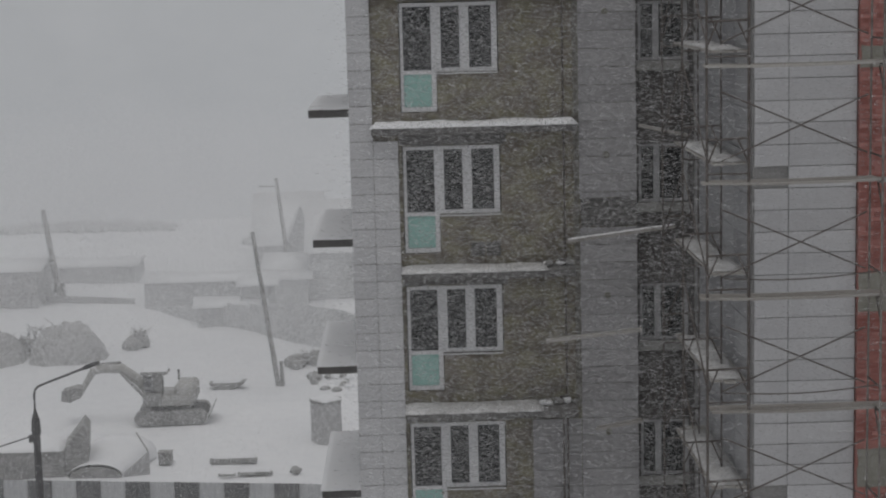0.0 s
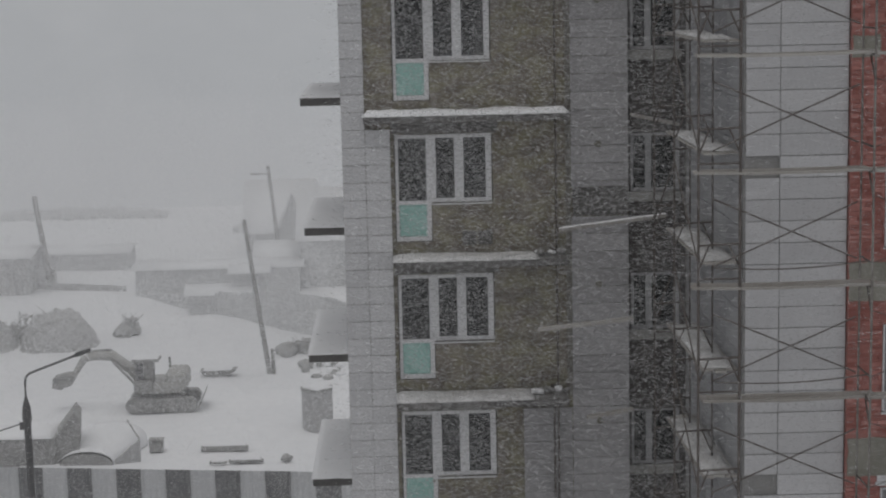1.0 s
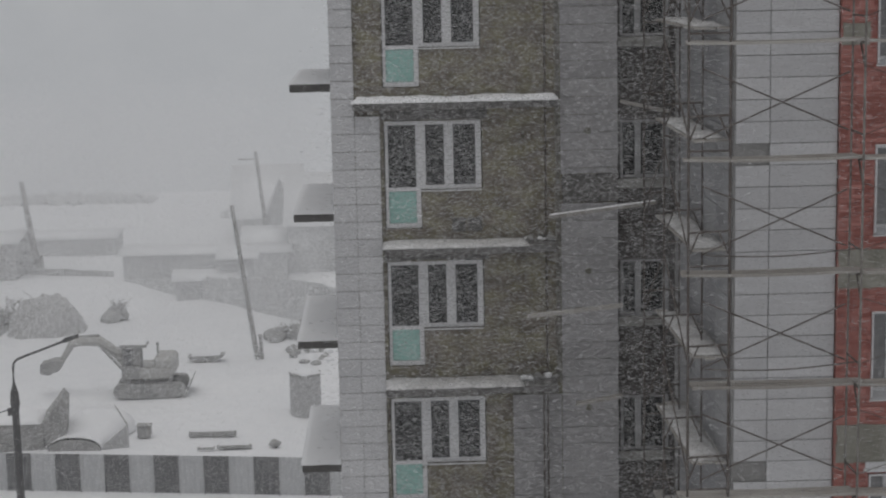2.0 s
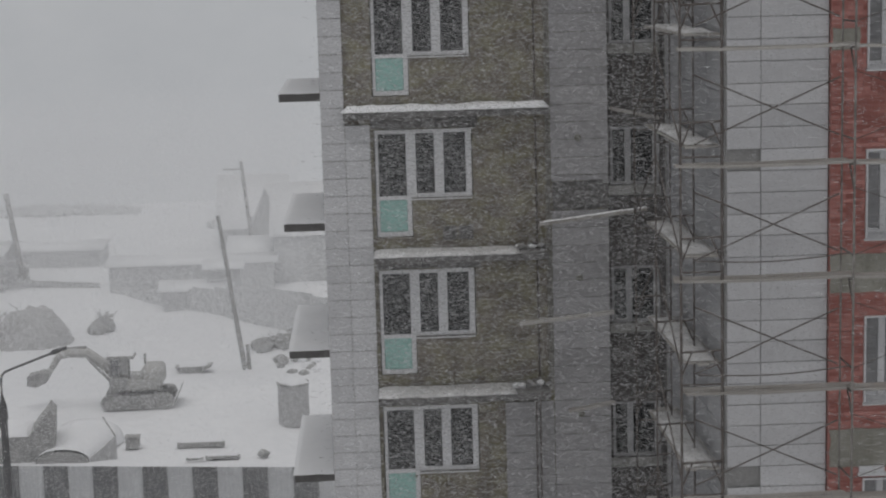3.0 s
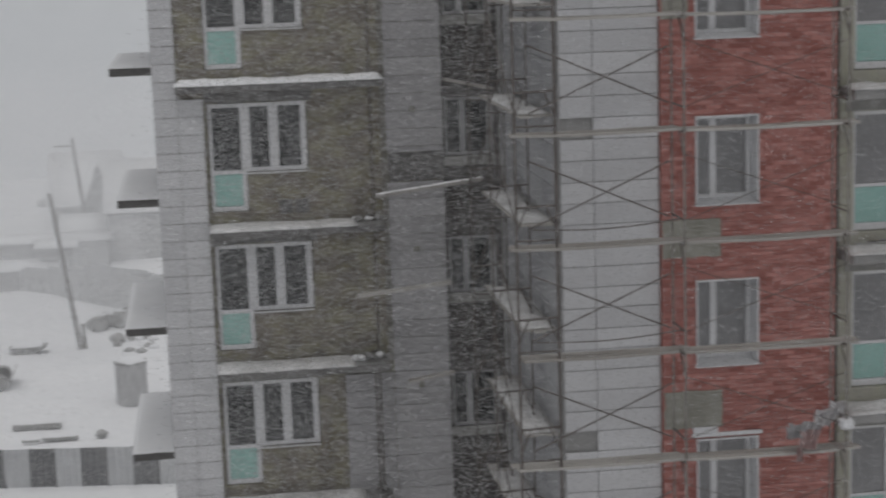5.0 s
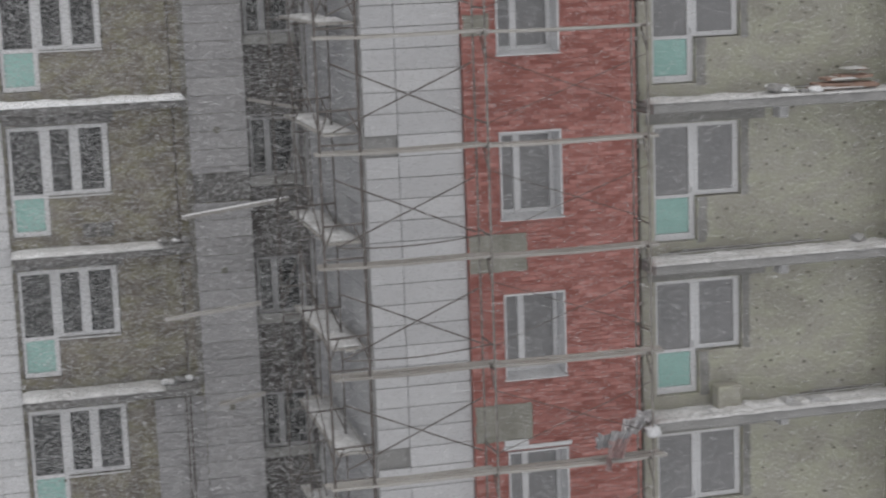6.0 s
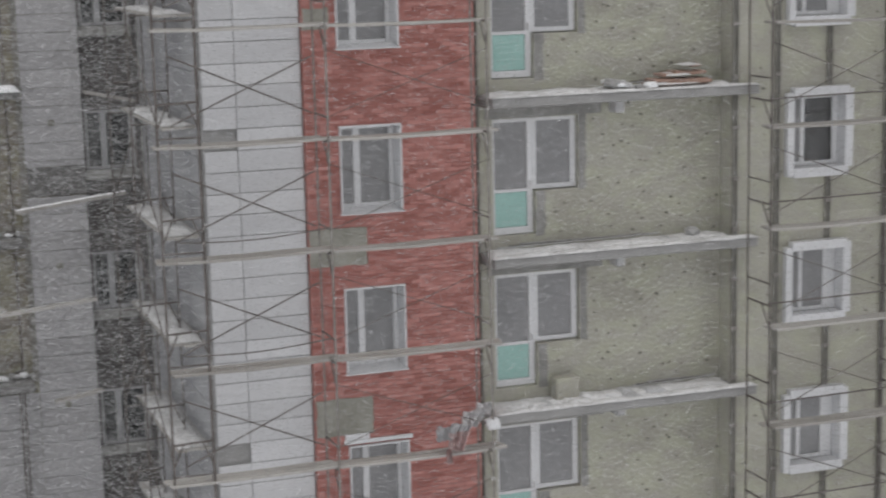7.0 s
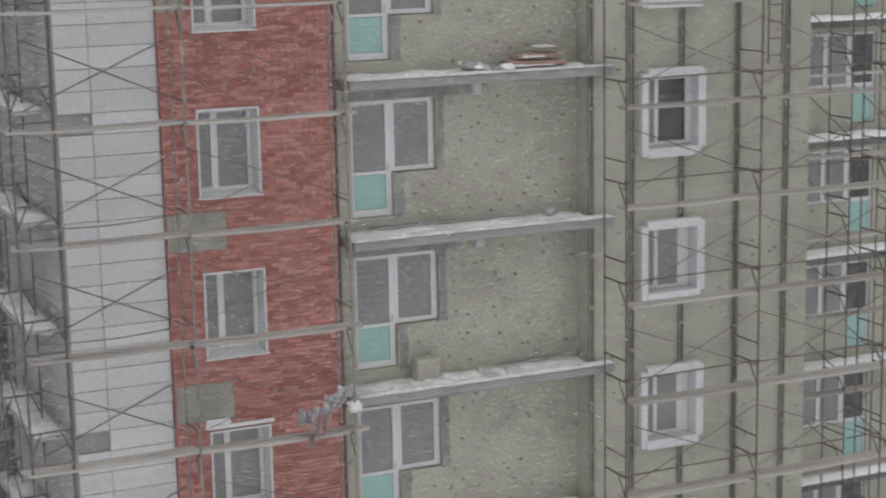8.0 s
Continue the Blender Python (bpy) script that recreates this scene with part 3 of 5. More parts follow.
# ---- scaffolding ----
def lift(sc, name, a, b, r=0.024, label="", mat=None):
    o = sc.location
    return part(name, tubes((Vector(a) - o, Vector(b) - o, r)), mat or STEEL, sc, label)


def scaffold(at, label):
    return thing("scaffold", at, label, "scaffold", "scaffolds before the facade")


def frame_across(sc, x, y, z_top, levels, depth, mat=None):
    """An upright ladder frame square to the wall."""
    lift(sc, "post", (x, y, 0), (x, y, z_top), 0.020, mat=mat)
    lift(sc, "post", (x, y + depth, 0), (x, y + depth, z_top), 0.018, mat=mat)
    for z in levels:
        lift(sc, "rung", (x, y + 0.02, z - 0.06), (x, y + depth - 0.02, z - 0.06), 0.020)
        if z > NEAR_LOW - 1:
            lift(sc, "knee_brace", (x, y + 0.02, z - 0.45), (x, y + 0.28, z - 0.08), 0.015)
            lift(sc, "guard_rung", (x, y + 0.02, z + 0.34), (x, y + depth - 0.02, z + 0.34), 0.016)


def deck(sc, x0, x1, y0, y1, z, seed, snow=0.012):
    """Boards laid side by side, dusted with snow."""
    rnd = random.Random(seed)
    o = sc.location
    n = max(2, round((y1 - y0) / 0.2))
    w = (y1 - y0) / n
    for i in range(n):
        lo, hi, sag = rnd.uniform(-0.14, 0.06), rnd.uniform(-0.05, 0.16), rnd.uniform(0.0, 0.03)
        bm = bmesh.new()
        cuts = [x0 + lo + (x1 - x0 + hi - lo) * t / 4 for t in range(5)]
        rings = []
        for t, x in enumerate(cuts):
            d = -sag * math.sin(math.pi * t / 4) + rnd.uniform(-0.006, 0.006)
            ya, yb = y0 + i * w + 0.006, y0 + (i + 1) * w - 0.006
            rings.append([bm.verts.new(Vector(p) - o) for p in ((x, ya, z - 0.045 + d), (x, yb, z - 0.045 + d), (x, yb, z + d), (x, ya, z + d))])
        for a, b in zip(rings, rings[1:]):
            for k in range(4):
                q = (k + 1) % 4
                bm.faces.new((a[k], a[q], b[q], b[k]))
        bm.faces.new(rings[0][::-1])
        bm.faces.new(rings[-1])
        part("board", bm, PLANK, sc)
    if snow and seed > 150:
        bed = snow_bed(x0 + 0.02, x1 - 0.02, y0 + 0.02, y1, z - 0.004, snow, seed * 0.37, 0.2, 0.03, 0.1)
        bmesh.ops.translate(bed, vec=-o, verts=bed.verts[:])
        part("snow_dusting", bed, SNOW, sc, "thin wind-blown snow")


STEP = 1.84
DECKS = [21.80 - STEP * i for i in range(-2, 11)]
sc_a = scaffold((7.5, 27.3, 0), "rusty tube scaffold with snowy board decks before the bay")
for x in (7.50, 10.25):
    frame_across(sc_a, x, 26.95, DECKS[0] + 1.2, DECKS, 0.75, STEEL_RIME)
for n, z in enumerate(DECKS):
    deck(sc_a, 4.78, 7.50, 27.08, 27.46, z, 11 + n)
    deck(sc_a, 7.54, 10.42, 27.12, 27.46, z - 0.03, 31 + n)
    if z > NEAR_LOW - 2:
        for a, b, r in ((4.97, 7.26, 0.0135), (7.50, 10.25, 0.007)):
            lift(sc_a, "diagonal_brace", (a, 26.99, z + 1.42), (b, 26.99, z + 0.42), r)
            lift(sc_a, "diagonal_brace", (a, 26.96, z + 0.34), (b, 26.96, z + 1.33), r)
        if n in (3, 4):
            pts = [Vector((5.0 + 2.45 * i / 8, 26.92, z + 0.33 - 0.07 * math.sin(math.pi * i / 8) + 0.06 * i / 8)) - sc_a.location for i in range(9)]
            part("slack_cable", strand(pts, 0.012), STEEL, sc_a, "slack dark cable")

# corner run along the return wall, its frames facing the street
sc_c = scaffold((5.1, 29.5, 0), "rusty tube scaffold with snow-laden decks in the inner corner")
for y in (27.12, 29.55, 31.9):
    lift(sc_c, "post", (4.77, y, 0), (4.77, y, DECKS[0] + 1.2), 0.018 if y > 28 else 0.022)
    lift(sc_c, "post", (5.43, y, 0), (5.43, y, DECKS[0] + 1.2), 0.018 if y > 28 else 0.026)
    for z in DECKS:
        lift(sc_c, "rung", (4.79, y, z + 0.66), (5.41, y, z + 0.68), 0.019)
        if z > NEAR_LOW:
            lift(sc_c, "knee_brace", (5.26, y, z + 0.66), (5.42, y, z + 0.30), 0.015)
            lift(sc_c, "knee_brace", (4.94, y, z + 0.66), (4.79, y, z + 0.30), 0.015)
            lift(sc_c, "rung", (4.79, y, z + 0.12), (5.41, y, z + 0.12), 0.016)
for n, z in enumerate(DECKS):
    rnd = random.Random(70 + n)
    o = sc_c.location
    for i in range(3):
        x = 5.08 + 0.2 * i
        bm = boxes((x + 0.006, x + 0.194, 28.5 + rnd.uniform(-0.1, 0.1), 32.6 + rnd.uniform(-0.4, 0.3), z + 0.115, z + 0.16 - rnd.uniform(0, 0.012)))
        bmesh.ops.translate(bm, vec=-o, verts=bm.verts[:])
        part("board", bm, PLANK, sc_c)
    bed = snow_bed(5.12, 5.64, 28.6, 32.3, z + 0.162, 0.08, 80.0 + n, 0.1, 0.08, 0.15)
    bmesh.ops.translate(bed, vec=-o, verts=bed.verts[:])
    part("snow_cover", bed, SNOW_WORN, sc_c, "thick snow on the boards")
    if z > NEAR_LOW:
        lift(sc_c, "diagonal_brace", (4.77, 27.2, z + 0.4), (4.77, 29.5, z + 1.75), 0.014)
        lift(sc_c, "diagonal_brace", (4.77, 29.6, z + 1.7), (4.77, 31.9, z + 0.4), 0.014)
for x0, z0, x1, z1, seed in ((2.66, 18.13, 4.5, 18.30, 1), (3.1, 20.07, 5.15, 20.30, 2), (3.6, 16.36, 4.5, 16.50, 3), (4.48, 22.25, 5.4, 22.04, 4)):
    bm = bmesh.new()
    v = [bm.verts.new(Vector(p) - sc_c.location) for p in ((x0, 32.9, z0 - 0.04), (x1, 32.9, z1 - 0.04), (x1, 33.05, z1 - 0.04), (x0, 33.05, z0 - 0.04),
                                                           (x0, 32.9, z0 + 0.02), (x1, 32.9, z1 + 0.02), (x1, 33.05, z1 + 0.02), (x0, 33.05, z0 + 0.02))]
    for q in ((0, 3, 2, 1), (4, 5, 6, 7), (0, 1, 5, 4), (1, 2, 6, 5), (2, 3, 7, 6), (3, 0, 4, 7)):
        bm.faces.new([v[i] for i in q])
    part("lashed_board", bm, PLANK, sc_c, "pale board lashed askew")
    if seed == 2:
        bed = snow_bed(0, x1 - x0, 0, 0.15, 0.021, 0.028, 95.0, 0.08, 0.03, 0.35)
        for q in bed.verts:
            q.co = Vector((x0 + q.co.x, 32.9 + q.co.y, z0 + q.co.z + (z1 - z0) * q.co.x / (x1 - x0))) - sc_c.location
        part("snow_cover", bed, SNOW, sc_c, "snow heaped on the board")
for x in (3.05, 3.13):
    s = thing("downpipe", (x, 33.95, 0), "thin dark pipe running up the facade", "pipe", "pipes on the facade")
    part("tube", tubes(((0, 0, 0), (0, 0, 16.5 if x < 3.1 else ROOF), 0.022)), STEEL, s)
    for f in LEVELS[2:]:
        part("bracket", boxes((-0.05, 0.05, -0.03, 0.25, f - 0.03, f + 0.03)), STEEL, s)

# scaffold of the railed bay
DECKS_E = [19.68 - STEP * i for i in range(-3, 10)]
sc_e = scaffold((18.5, 27.2, 0), "rusty tube scaffold with board decks before the railed bay")
for x in (15.58, 18.46, 21.4):
    frame_across(sc_e, x, 26.9, DECKS_E[0] + 1.7, [z + 0.52 for z in DECKS_E], 0.8)
for n, z in enumerate(DECKS_E):
    deck(sc_e, 15.75, 18.5, 27.0, 27.40, z, 111 + n, 0.008)
    deck(sc_e, 18.54, 21.9, 27.0, 27.40, z + 0.01, 131 + n, 0.008)
    if z > NEAR_LOW - 2:
        for a, b in ((15.58, 18.46), (18.46, 21.4)):
            lift(sc_e, "diagonal_brace", (a, 26.87, z + 1.50), (b, 26.87, z + 0.42), 0.010)
            lift(sc_e, "diagonal_brace", (a, 26.84, z + 0.30), (b, 26.84, z + 1.55), 0.010)
            lift(sc_e, "ledger", (a, 26.9, z + 0.50), (b, 26.9, z + 0.53), 0.016)
            lift(sc_e, "clamp", (a, 26.9, z + 0.45), (a, 26.9, z + 0.55), 0.034)
sc_f = scaffold((24.0, 32.0, 0), "rusty tube scaffold with board decks before the set-back wall")
for x in (22.7, 24.1, 25.5):
    frame_across(sc_f, x, 31.6, DECKS_E[0] + 1.5, [z + 0.3 for z in DECKS_E], 0.8)
for n, z in enumerate(DECKS_E):
    deck(sc_f, 22.6, 25.6, 31.7, 32.1, z - 0.2, 151 + n, 0)
    for a, b in ((22.7, 24.1), (24.1, 25.5)):
        lift(sc_f, "diagonal_brace", (a, 31.57, z + 1.4), (b, 31.57, z + 0.2), 0.014)

# short ladder hung on the railed bay's scaffold
s = thing("ladder", (18.62, 26.95, 22.15), "short steel ladder hooked on the scaffold", "ladder")
for x in (0, 0.3):
    part("stile", tubes(((x, 0, 0), (x, 0, 2.2), 0.018)), STEEL, s)
for i in range(7):
    part("rung", tubes(((0, 0, 0.15 + 0.31 * i), (0.3, 0, 0.15 + 0.31 * i), 0.013)), STEEL, s)

# guide rails on the railed bay
def rail_lengths(rail, half, depth, z0, z1):
    """Channel in storey lengths butted end to end, with a fixing clip at short steps."""
    z = z1
    while z > z0 + 0.05:
        low = max(z0, z - 2.8)
        part("channel", channel_bar(half, depth, low + 0.006, z), RAIL, rail)
        for k in range(3):
            c = z - 0.45 - 0.93 * k
            if c > low + 0.1 and NEAR_LOW < c < NEAR_HIGH:
                part("clip", chamfered(-half - 0.016, half + 0.016, -depth - 0.006, -0.002, c - 0.035, c + 0.035, 0.004), STEEL_RIME, rail)
        z -= 2.8


for i, x in enumerate((15.44, 16.31, 17.40, 18.64, 19.77)):
    y = Y_EAST
    r = thing("guide_rail", (x, y, 0), "dark steel guide rail fixed up the insulated wall", "facade rail", "guide rails")
    if i == 2:
        spans, last = [], ROOF
        for k, f in enumerate(LEVELS):
            a, b = SILL_EAST.get(k, (0.93, 2.45))
            spans.append((f + b + 0.05, last))
            last = f + a - 0.15
        spans.append((0, last))
    else:
        spans = [(0, ROOF)]
    for a, b in spans:
        rail_lengths(r, 0.05, 0.07, a, b)
for x, y in ((10.62, Y_GREEN),):
    r = thing("guide_rail", (x, y, 0), "dark steel guide rail beside the red bay", "facade rail", "guide rails")
    rail_lengths(r, 0.05, 0.07, 0, ROOF)

# ---- the yard ----
def gable(bm, x0, x1, y0, y1, z0, eave, ridge, along_x=True):
    """A closed house body with a pitched top."""
    if along_x:
        m = (y0 + y1) / 2
        pts = [(x0, y0, z0), (x1, y0, z0), (x1, y1, z0), (x0, y1, z0), (x0, y0, eave), (x1, y0, eave), (x1, y1, eave), (x0, y1, eave), (x0, m, ridge), (x1, m, ridge)]
        faces = ((0, 1, 5, 4), (2, 3, 7, 6), (1, 2, 6, 9, 5), (3, 0, 4, 8, 7), (4, 5, 9, 8), (6, 7, 8, 9), (0, 3, 2, 1))
    else:
        m = (x0 + x1) / 2
        pts = [(x0, y0, z0), (x1, y0, z0), (x1, y1, z0), (x0, y1, z0), (x0, y0, eave), (x1, y0, eave), (x1, y1, eave), (x0, y1, eave), (m, y0, ridge), (m, y1, ridge)]
        faces = ((1, 2, 6, 5), (3, 0, 4, 7), (0, 1, 5, 8, 4), (2, 3, 7, 9, 6), (4, 8, 9, 7), (5, 6, 9, 8), (0, 3, 2, 1))
    v = [bm.verts.new(p) for p in pts]
    for f in faces:
        bm.faces.new([v[i] for i in f])


def slope(p, q, r, s, t):
    """A roof slab through four corners, t thick."""
    bm = bmesh.new()
    lo = [bm.verts.new(c) for c in (p, q, r, s)]
    hi = [bm.verts.new((c[0], c[1], c[2] + t)) for c in (p, q, r, s)]
    bm.faces.new(lo[::-1])
    bm.faces.new(hi)
    for i in range(4):
        k = (i + 1) % 4
        bm.faces.new((lo[i], lo[k], hi[k], hi[i]))
    bmesh.ops.bevel(bm, geom=bm.edges[:], offset=t * 0.3, segments=2, affect="EDGES")
    for f in bm.faces:
        f.smooth = True
    return bm


def house(at, w, d, eave, ridge, along_x, label, name="house", turn=0.0, snow=0.3, wall=None, windows=0):
    """A small house: wall, two snowy roof slopes, windows on its near side."""
    h = thing(name, at, label, "house", "low houses beyond the yard", turn=turn)
    bm = bmesh.new()
    gable(bm, 0, w, 0, d, 0, eave, ridge, along_x)
    part("wall", bm, wall or FROST_HAZE_WOOD, h)
    o = 0.35
    if along_x:
        part("roof", slope((-o, -o, eave - 0.1), (w + o, -o, eave - 0.1), (w + o, d / 2, ridge + 0.05), (-o, d / 2, ridge + 0.05), snow), SNOW, h, "roof slope under snow")
        part("roof", slope((-o, d / 2, ridge + 0.05), (w + o, d / 2, ridge + 0.05), (w + o, d + o, eave - 0.1), (-o, d + o, eave - 0.1), snow), SNOW, h, "roof slope under snow")
    else:
        part("roof", slope((-o, -o, eave - 0.1), (w / 2, -o, ridge + 0.05), (w / 2, d + o, ridge + 0.05), (-o, d + o, eave - 0.1), snow), SNOW, h, "roof slope under snow")
        part("roof", slope((w / 2, -o, ridge + 0.05), (w + o, -o, eave - 0.1), (w + o, d + o, eave - 0.1), (w / 2, d + o, ridge + 0.05), snow), SNOW, h, "roof slope under snow")
    for i in range(windows):
        x = w * (i + 0.5) / windows
        part("window", boxes((x - 0.45, x + 0.45, -0.06, 0.02, eave * 0.4, eave * 0.4 + 1.0)), CONCRETE_DARK, h)
    return h


# fence of alternating sheets along the street side
fence = thing("fence", (-41.57, 85.1, 0), "sheet-metal site fence in alternating pale and grey panels", "fence", turn=-8.6)
for i in range(40):
    x = 1.215 * i
    sheet = bmesh.new()
    edge = []
    for j in range(9):
        yy = 0.0 if j % 2 else 0.03
        for s in ((-0.025, 0.025) if 0 < j < 8 else (0.0,)):
            edge.append((x + 1.211 * j / 8 + s, yy if s <= 0 else 0.03 - yy))
    lo = [sheet.verts.new((a, b, 0.05)) for a, b in edge]
    hi = [sheet.verts.new((a, b, 1.9)) for a, b in edge]
    for j in range(len(edge) - 1):
        sheet.faces.new((lo[j], lo[j + 1], hi[j + 1], hi[j]))
    bmesh.ops.solidify(sheet, geom=sheet.faces[:], thickness=0.008)
    part("panel", sheet, FENCE_DARK if i % 2 else FENCE_PALE, fence)
    part("post", boxes((x - 0.03, x + 0.03, 0.05, 0.11, 0, 1.88)), FROST_HAZE_STEEL, fence)
part("rail", boxes((0, 48.6, 0.046, 0.06, 1.5, 1.56)), FROST_HAZE_STEEL, fence)

# street lamp before the fence
lamp = thing("street_lamp", (-14.76, 66.5, 0), "dark steel street lamp with a long curved arm", "street lamp")
part("post", tubes(((0, 0, 0), (0, 0, 8.1), 0.17, 10, 0.14)), LAMP_STEEL, lamp)
part("collar", strand([(0, 0, 7.95), (0, 0, 8.15), (0, 0, 8.6), (0, 0, 9.0)], [0.15, 0.19, 0.16, 0.05], 10), LAMP_STEEL, lamp)
pts = [(0, 0, 9.0), (0.0, 0, 9.55), (0.04, 0, 9.78), (0.17, 0, 9.93), (0.5, 0, 10.06), (2.0, 0, 10.6)]
part("arm", strand(pts, 0.045, 8), LAMP_STEEL, lamp)
part("lamp_head", strand([(1.95, 0, 10.58), (2.1, 0, 10.65), (2.6, 0, 10.82)], [0.05, 0.10, 0.06], 8), LAMP_STEEL, lamp)
pts = [(-0.2 - 8 * a / 12, 0, 7.95 - 1.9 * a / 12 - 0.6 * (a / 12) * (1 - a / 12)) for a in range(13)]
part("cable", strand(pts, 0.025), LAMP_STEEL, lamp)
part("bracket", boxes((-0.30, -0.1, -0.04, 0.04, 7.7, 8.0)), LAMP_STEEL, lamp)

# sheds just behind the fence
shed = thing("shed", (-25.0, 88.4, 0), "dark low shed with a snowy flat roof", "shed", "site sheds")
part("wall", chamfered(0, 6.7, 0, 3.2, 0, 1.5, 0.03), FROST_HAZE_WOOD, shed)
part("snow_cover", snow_bed(-0.1, 6.6, -0.1, 3.3, 1.5, 0.3, 5.0, 0.4, 0.05, 0.6), SNOW, shed)
bm = bmesh.new()
prof = [(6.62, 0.0), (6.62, 1.42), (7.75, 2.83), (8.02, 2.46), (7.86, 0.0)]
lo = [bm.verts.new((x, 0.1, z)) for x, z in prof]
hi = [bm.verts.new((x - 0.3, 2.4, z)) for x, z in prof]
for i in range(5):
    k = (i + 1) % 5
    bm.faces.new((lo[i], lo[k], hi[k], hi[i]))
bm.faces.new(lo[::-1])
bm.faces.new(hi)
part("gable", bm, FROST_HAZE_WOOD, shed, "leaning dark gable end")
hut = thing("hut", (-18.1, 88.2, 0), "round-fronted hut heaped with snow", "shed", "site sheds")
bm = bmesh.new()
n = 14
rows = []
for j in range(9):
    t = j / 8
    row = []
    for i in range(n + 1):
        a = math.pi * i / n
        w = 1.42 + 0.5 * t
        x = 1.42 - w * math.cos(a) + 0.7 * t
        row.append(bm.verts.new((x, 4.2 * t - 0.1, 0.0 + (0.80 + 0.55 * t) * math.sin(a) ** 0.7 + 0.05 * noise.noise(Vector((x, 4 * t, 2.0))))))
    rows.append(row)
for j in range(8):
    for i in range(n):
        bm.faces.new((rows[j][i], rows[j][i + 1], rows[j + 1][i + 1], rows[j + 1][i])).smooth = True
bm.faces.new(rows[-1])
part("snow_cover", bm, SNOW, hut)
bm = bmesh.new()
v = [bm.verts.new((1.42 - 1.36 * math.cos(math.pi * i / n), -0.14, 0.02 + 0.66 * math.sin(math.pi * i / n) ** 0.7)) for i in range(n + 1)]
w = [bm.verts.new((q.co.x, -0.06, q.co.z)) for q in v]
bm.faces.new(v)
bm.faces.new(w[::-1])
for i in range(n + 1):
    k = (i + 1) % (n + 1)
    bm.faces.new((v[i], v[k], w[k], w[i]))
part("front_wall", bm, FROST_HAZE_WOOD, hut)
bm = bmesh.new()
v = [bm.verts.new(p) for p in ((2.85, 0, 0), (4.15, 0.6, 0), (4.15, 0.6, 1.25), (3.3, 0.2, 0.55), (2.85, 0, 0.25))]
w = [bm.verts.new(q.co + Vector((-0.05, 0.12, 0))) for q in v]
bm.faces.new(v)
bm.faces.new(w[::-1])
for i in range(5):
    k = (i + 1) % 5
    bm.faces.new((v[i], v[k], w[k], w[i]))
part("side_wall", bm, FROST_HAZE_WALL, hut)
part("pole", tubes(((4.1, 0.7, 1.2), (3.2, 2.6, 1.75), 0.04)), FROST_HAZE_WOOD, hut)

crate = thing("crate", (-13.75, 90.5, 0), "small dark wooden crate on the snow", "crate")
part("box", chamfered(0, 0.7, 0, 0.6, 0, 0.62, 0.03), FROST_HAZE_WOOD, crate)
part("lid", chamfered(-0.04, 0.74, -0.04, 0.64, 0.62, 0.68, 0.01), FROST_HAZE_WOOD, crate)
for x0, x1, y, z, nb in ((-11.0, -8.5, 90.4, 0.28, 2), (-9.3, -7.5, 88.0, 0.16, 2), (-10.3, -9.4, 87.9, 0.12, 1)):
    p = thing("plank_stack", (x0, y, 0), "snowed-in stack of long timber planks", "planks", "plank stacks")
    for i in range(nb):
        part("plank", chamfered(0.1 * i, x1 - x0 - 0.2 * i, 0.35 * i, 0.25 + 0.35 * i, 0, z, 0.02), FROST_HAZE_WOOD, p)
    part("snow_cover", snow_bed(0.1, x1 - x0 - 0.1, 0.02, 0.22 + 0.35 * (nb - 1), z, 0.12, x0, 0.15, 0.02, 0.3), SNOW, p)


def rock(bm, c, r, seed, squash=0.7):
    s = bmesh.ops.create_icosphere(bm, subdivisions=2, radius=r)["verts"]
    for v in s:
        k = 1 + 0.35 * noise.noise(v.co * (1.5 / r) + Vector((seed, 0, 0)))
        v.co = Vector((v.co.x * k, v.co.y * k, v.co.z * k * squash)) + Vector(c)


stone = thing("boulder", (-6.3, 88.2, 0), "dark boulder half buried in snow", "boulder")
bm = bmesh.new()
rock(bm, (0, 0, 0.15), 0.3, 4.0)
part("stone", bm, FROST_HAZE_WOOD, stone)

# upright tank
tank = thing("water_tank", (-4.95, 94.6, 0), "pale upright steel tank with a snowy lid", "tank")
part("shell", tubes(((0, 0, 0), (0, 0, 2.35), 0.86, 24, 0.86)), FROST_HAZE_WALL, tank)
part("rim", tubes(((0, 0, 2.28), (0, 0, 2.40), 0.90, 24, 0.90)), FROST_HAZE_STEEL, tank)
bm = bmesh.new()
rock(bm, (0, 0, 2.40), 0.84, 8.0, 0.18)
part("snow_cover", bm, SNOW, tank)

# excavator, boom lowered to the snow
ex = thing("excavator", (-16.3, 99.0, 0), "snow-dusted, haze-paled tracked excavator with its bucket down", "excavator")
for y in (0.0, 2.2):
    track = bmesh.new()
    out = []
    for i in range(24):
        a = 2 * math.pi * i / 24
        out.append((2.05 + (1.65 if math.cos(a) > 0 else -1.65) + 0.42 * math.cos(a), 0.44 + 0.42 * math.sin(a)))
    lo = [track.verts.new((x, y, z)) for x, z in out]
    hi = [track.verts.new((x, y + 0.6, z)) for x, z in out]
    for i in range(24):
        k = (i + 1) % 24
        track.faces.new((lo[i], lo[k], hi[k], hi[i]))
    track.faces.new(lo[::-1])
    track.faces.new(hi)
    belt = part("track", track, FROST_HAZE_STEEL, ex)
    for i in range(5):
        x = 0.7 + 0.68 * i
        part("roller", tubes(((x, y - 0.04, 0.36), (x, y + 0.64, 0.36), 0.22, 12)), FROST_HAZE_STEEL, belt)
part("undercarriage", chamfered(0.9, 3.2, 0.6, 2.2, 0.4, 0.95, 0.06), FROST_HAZE_STEEL, ex)
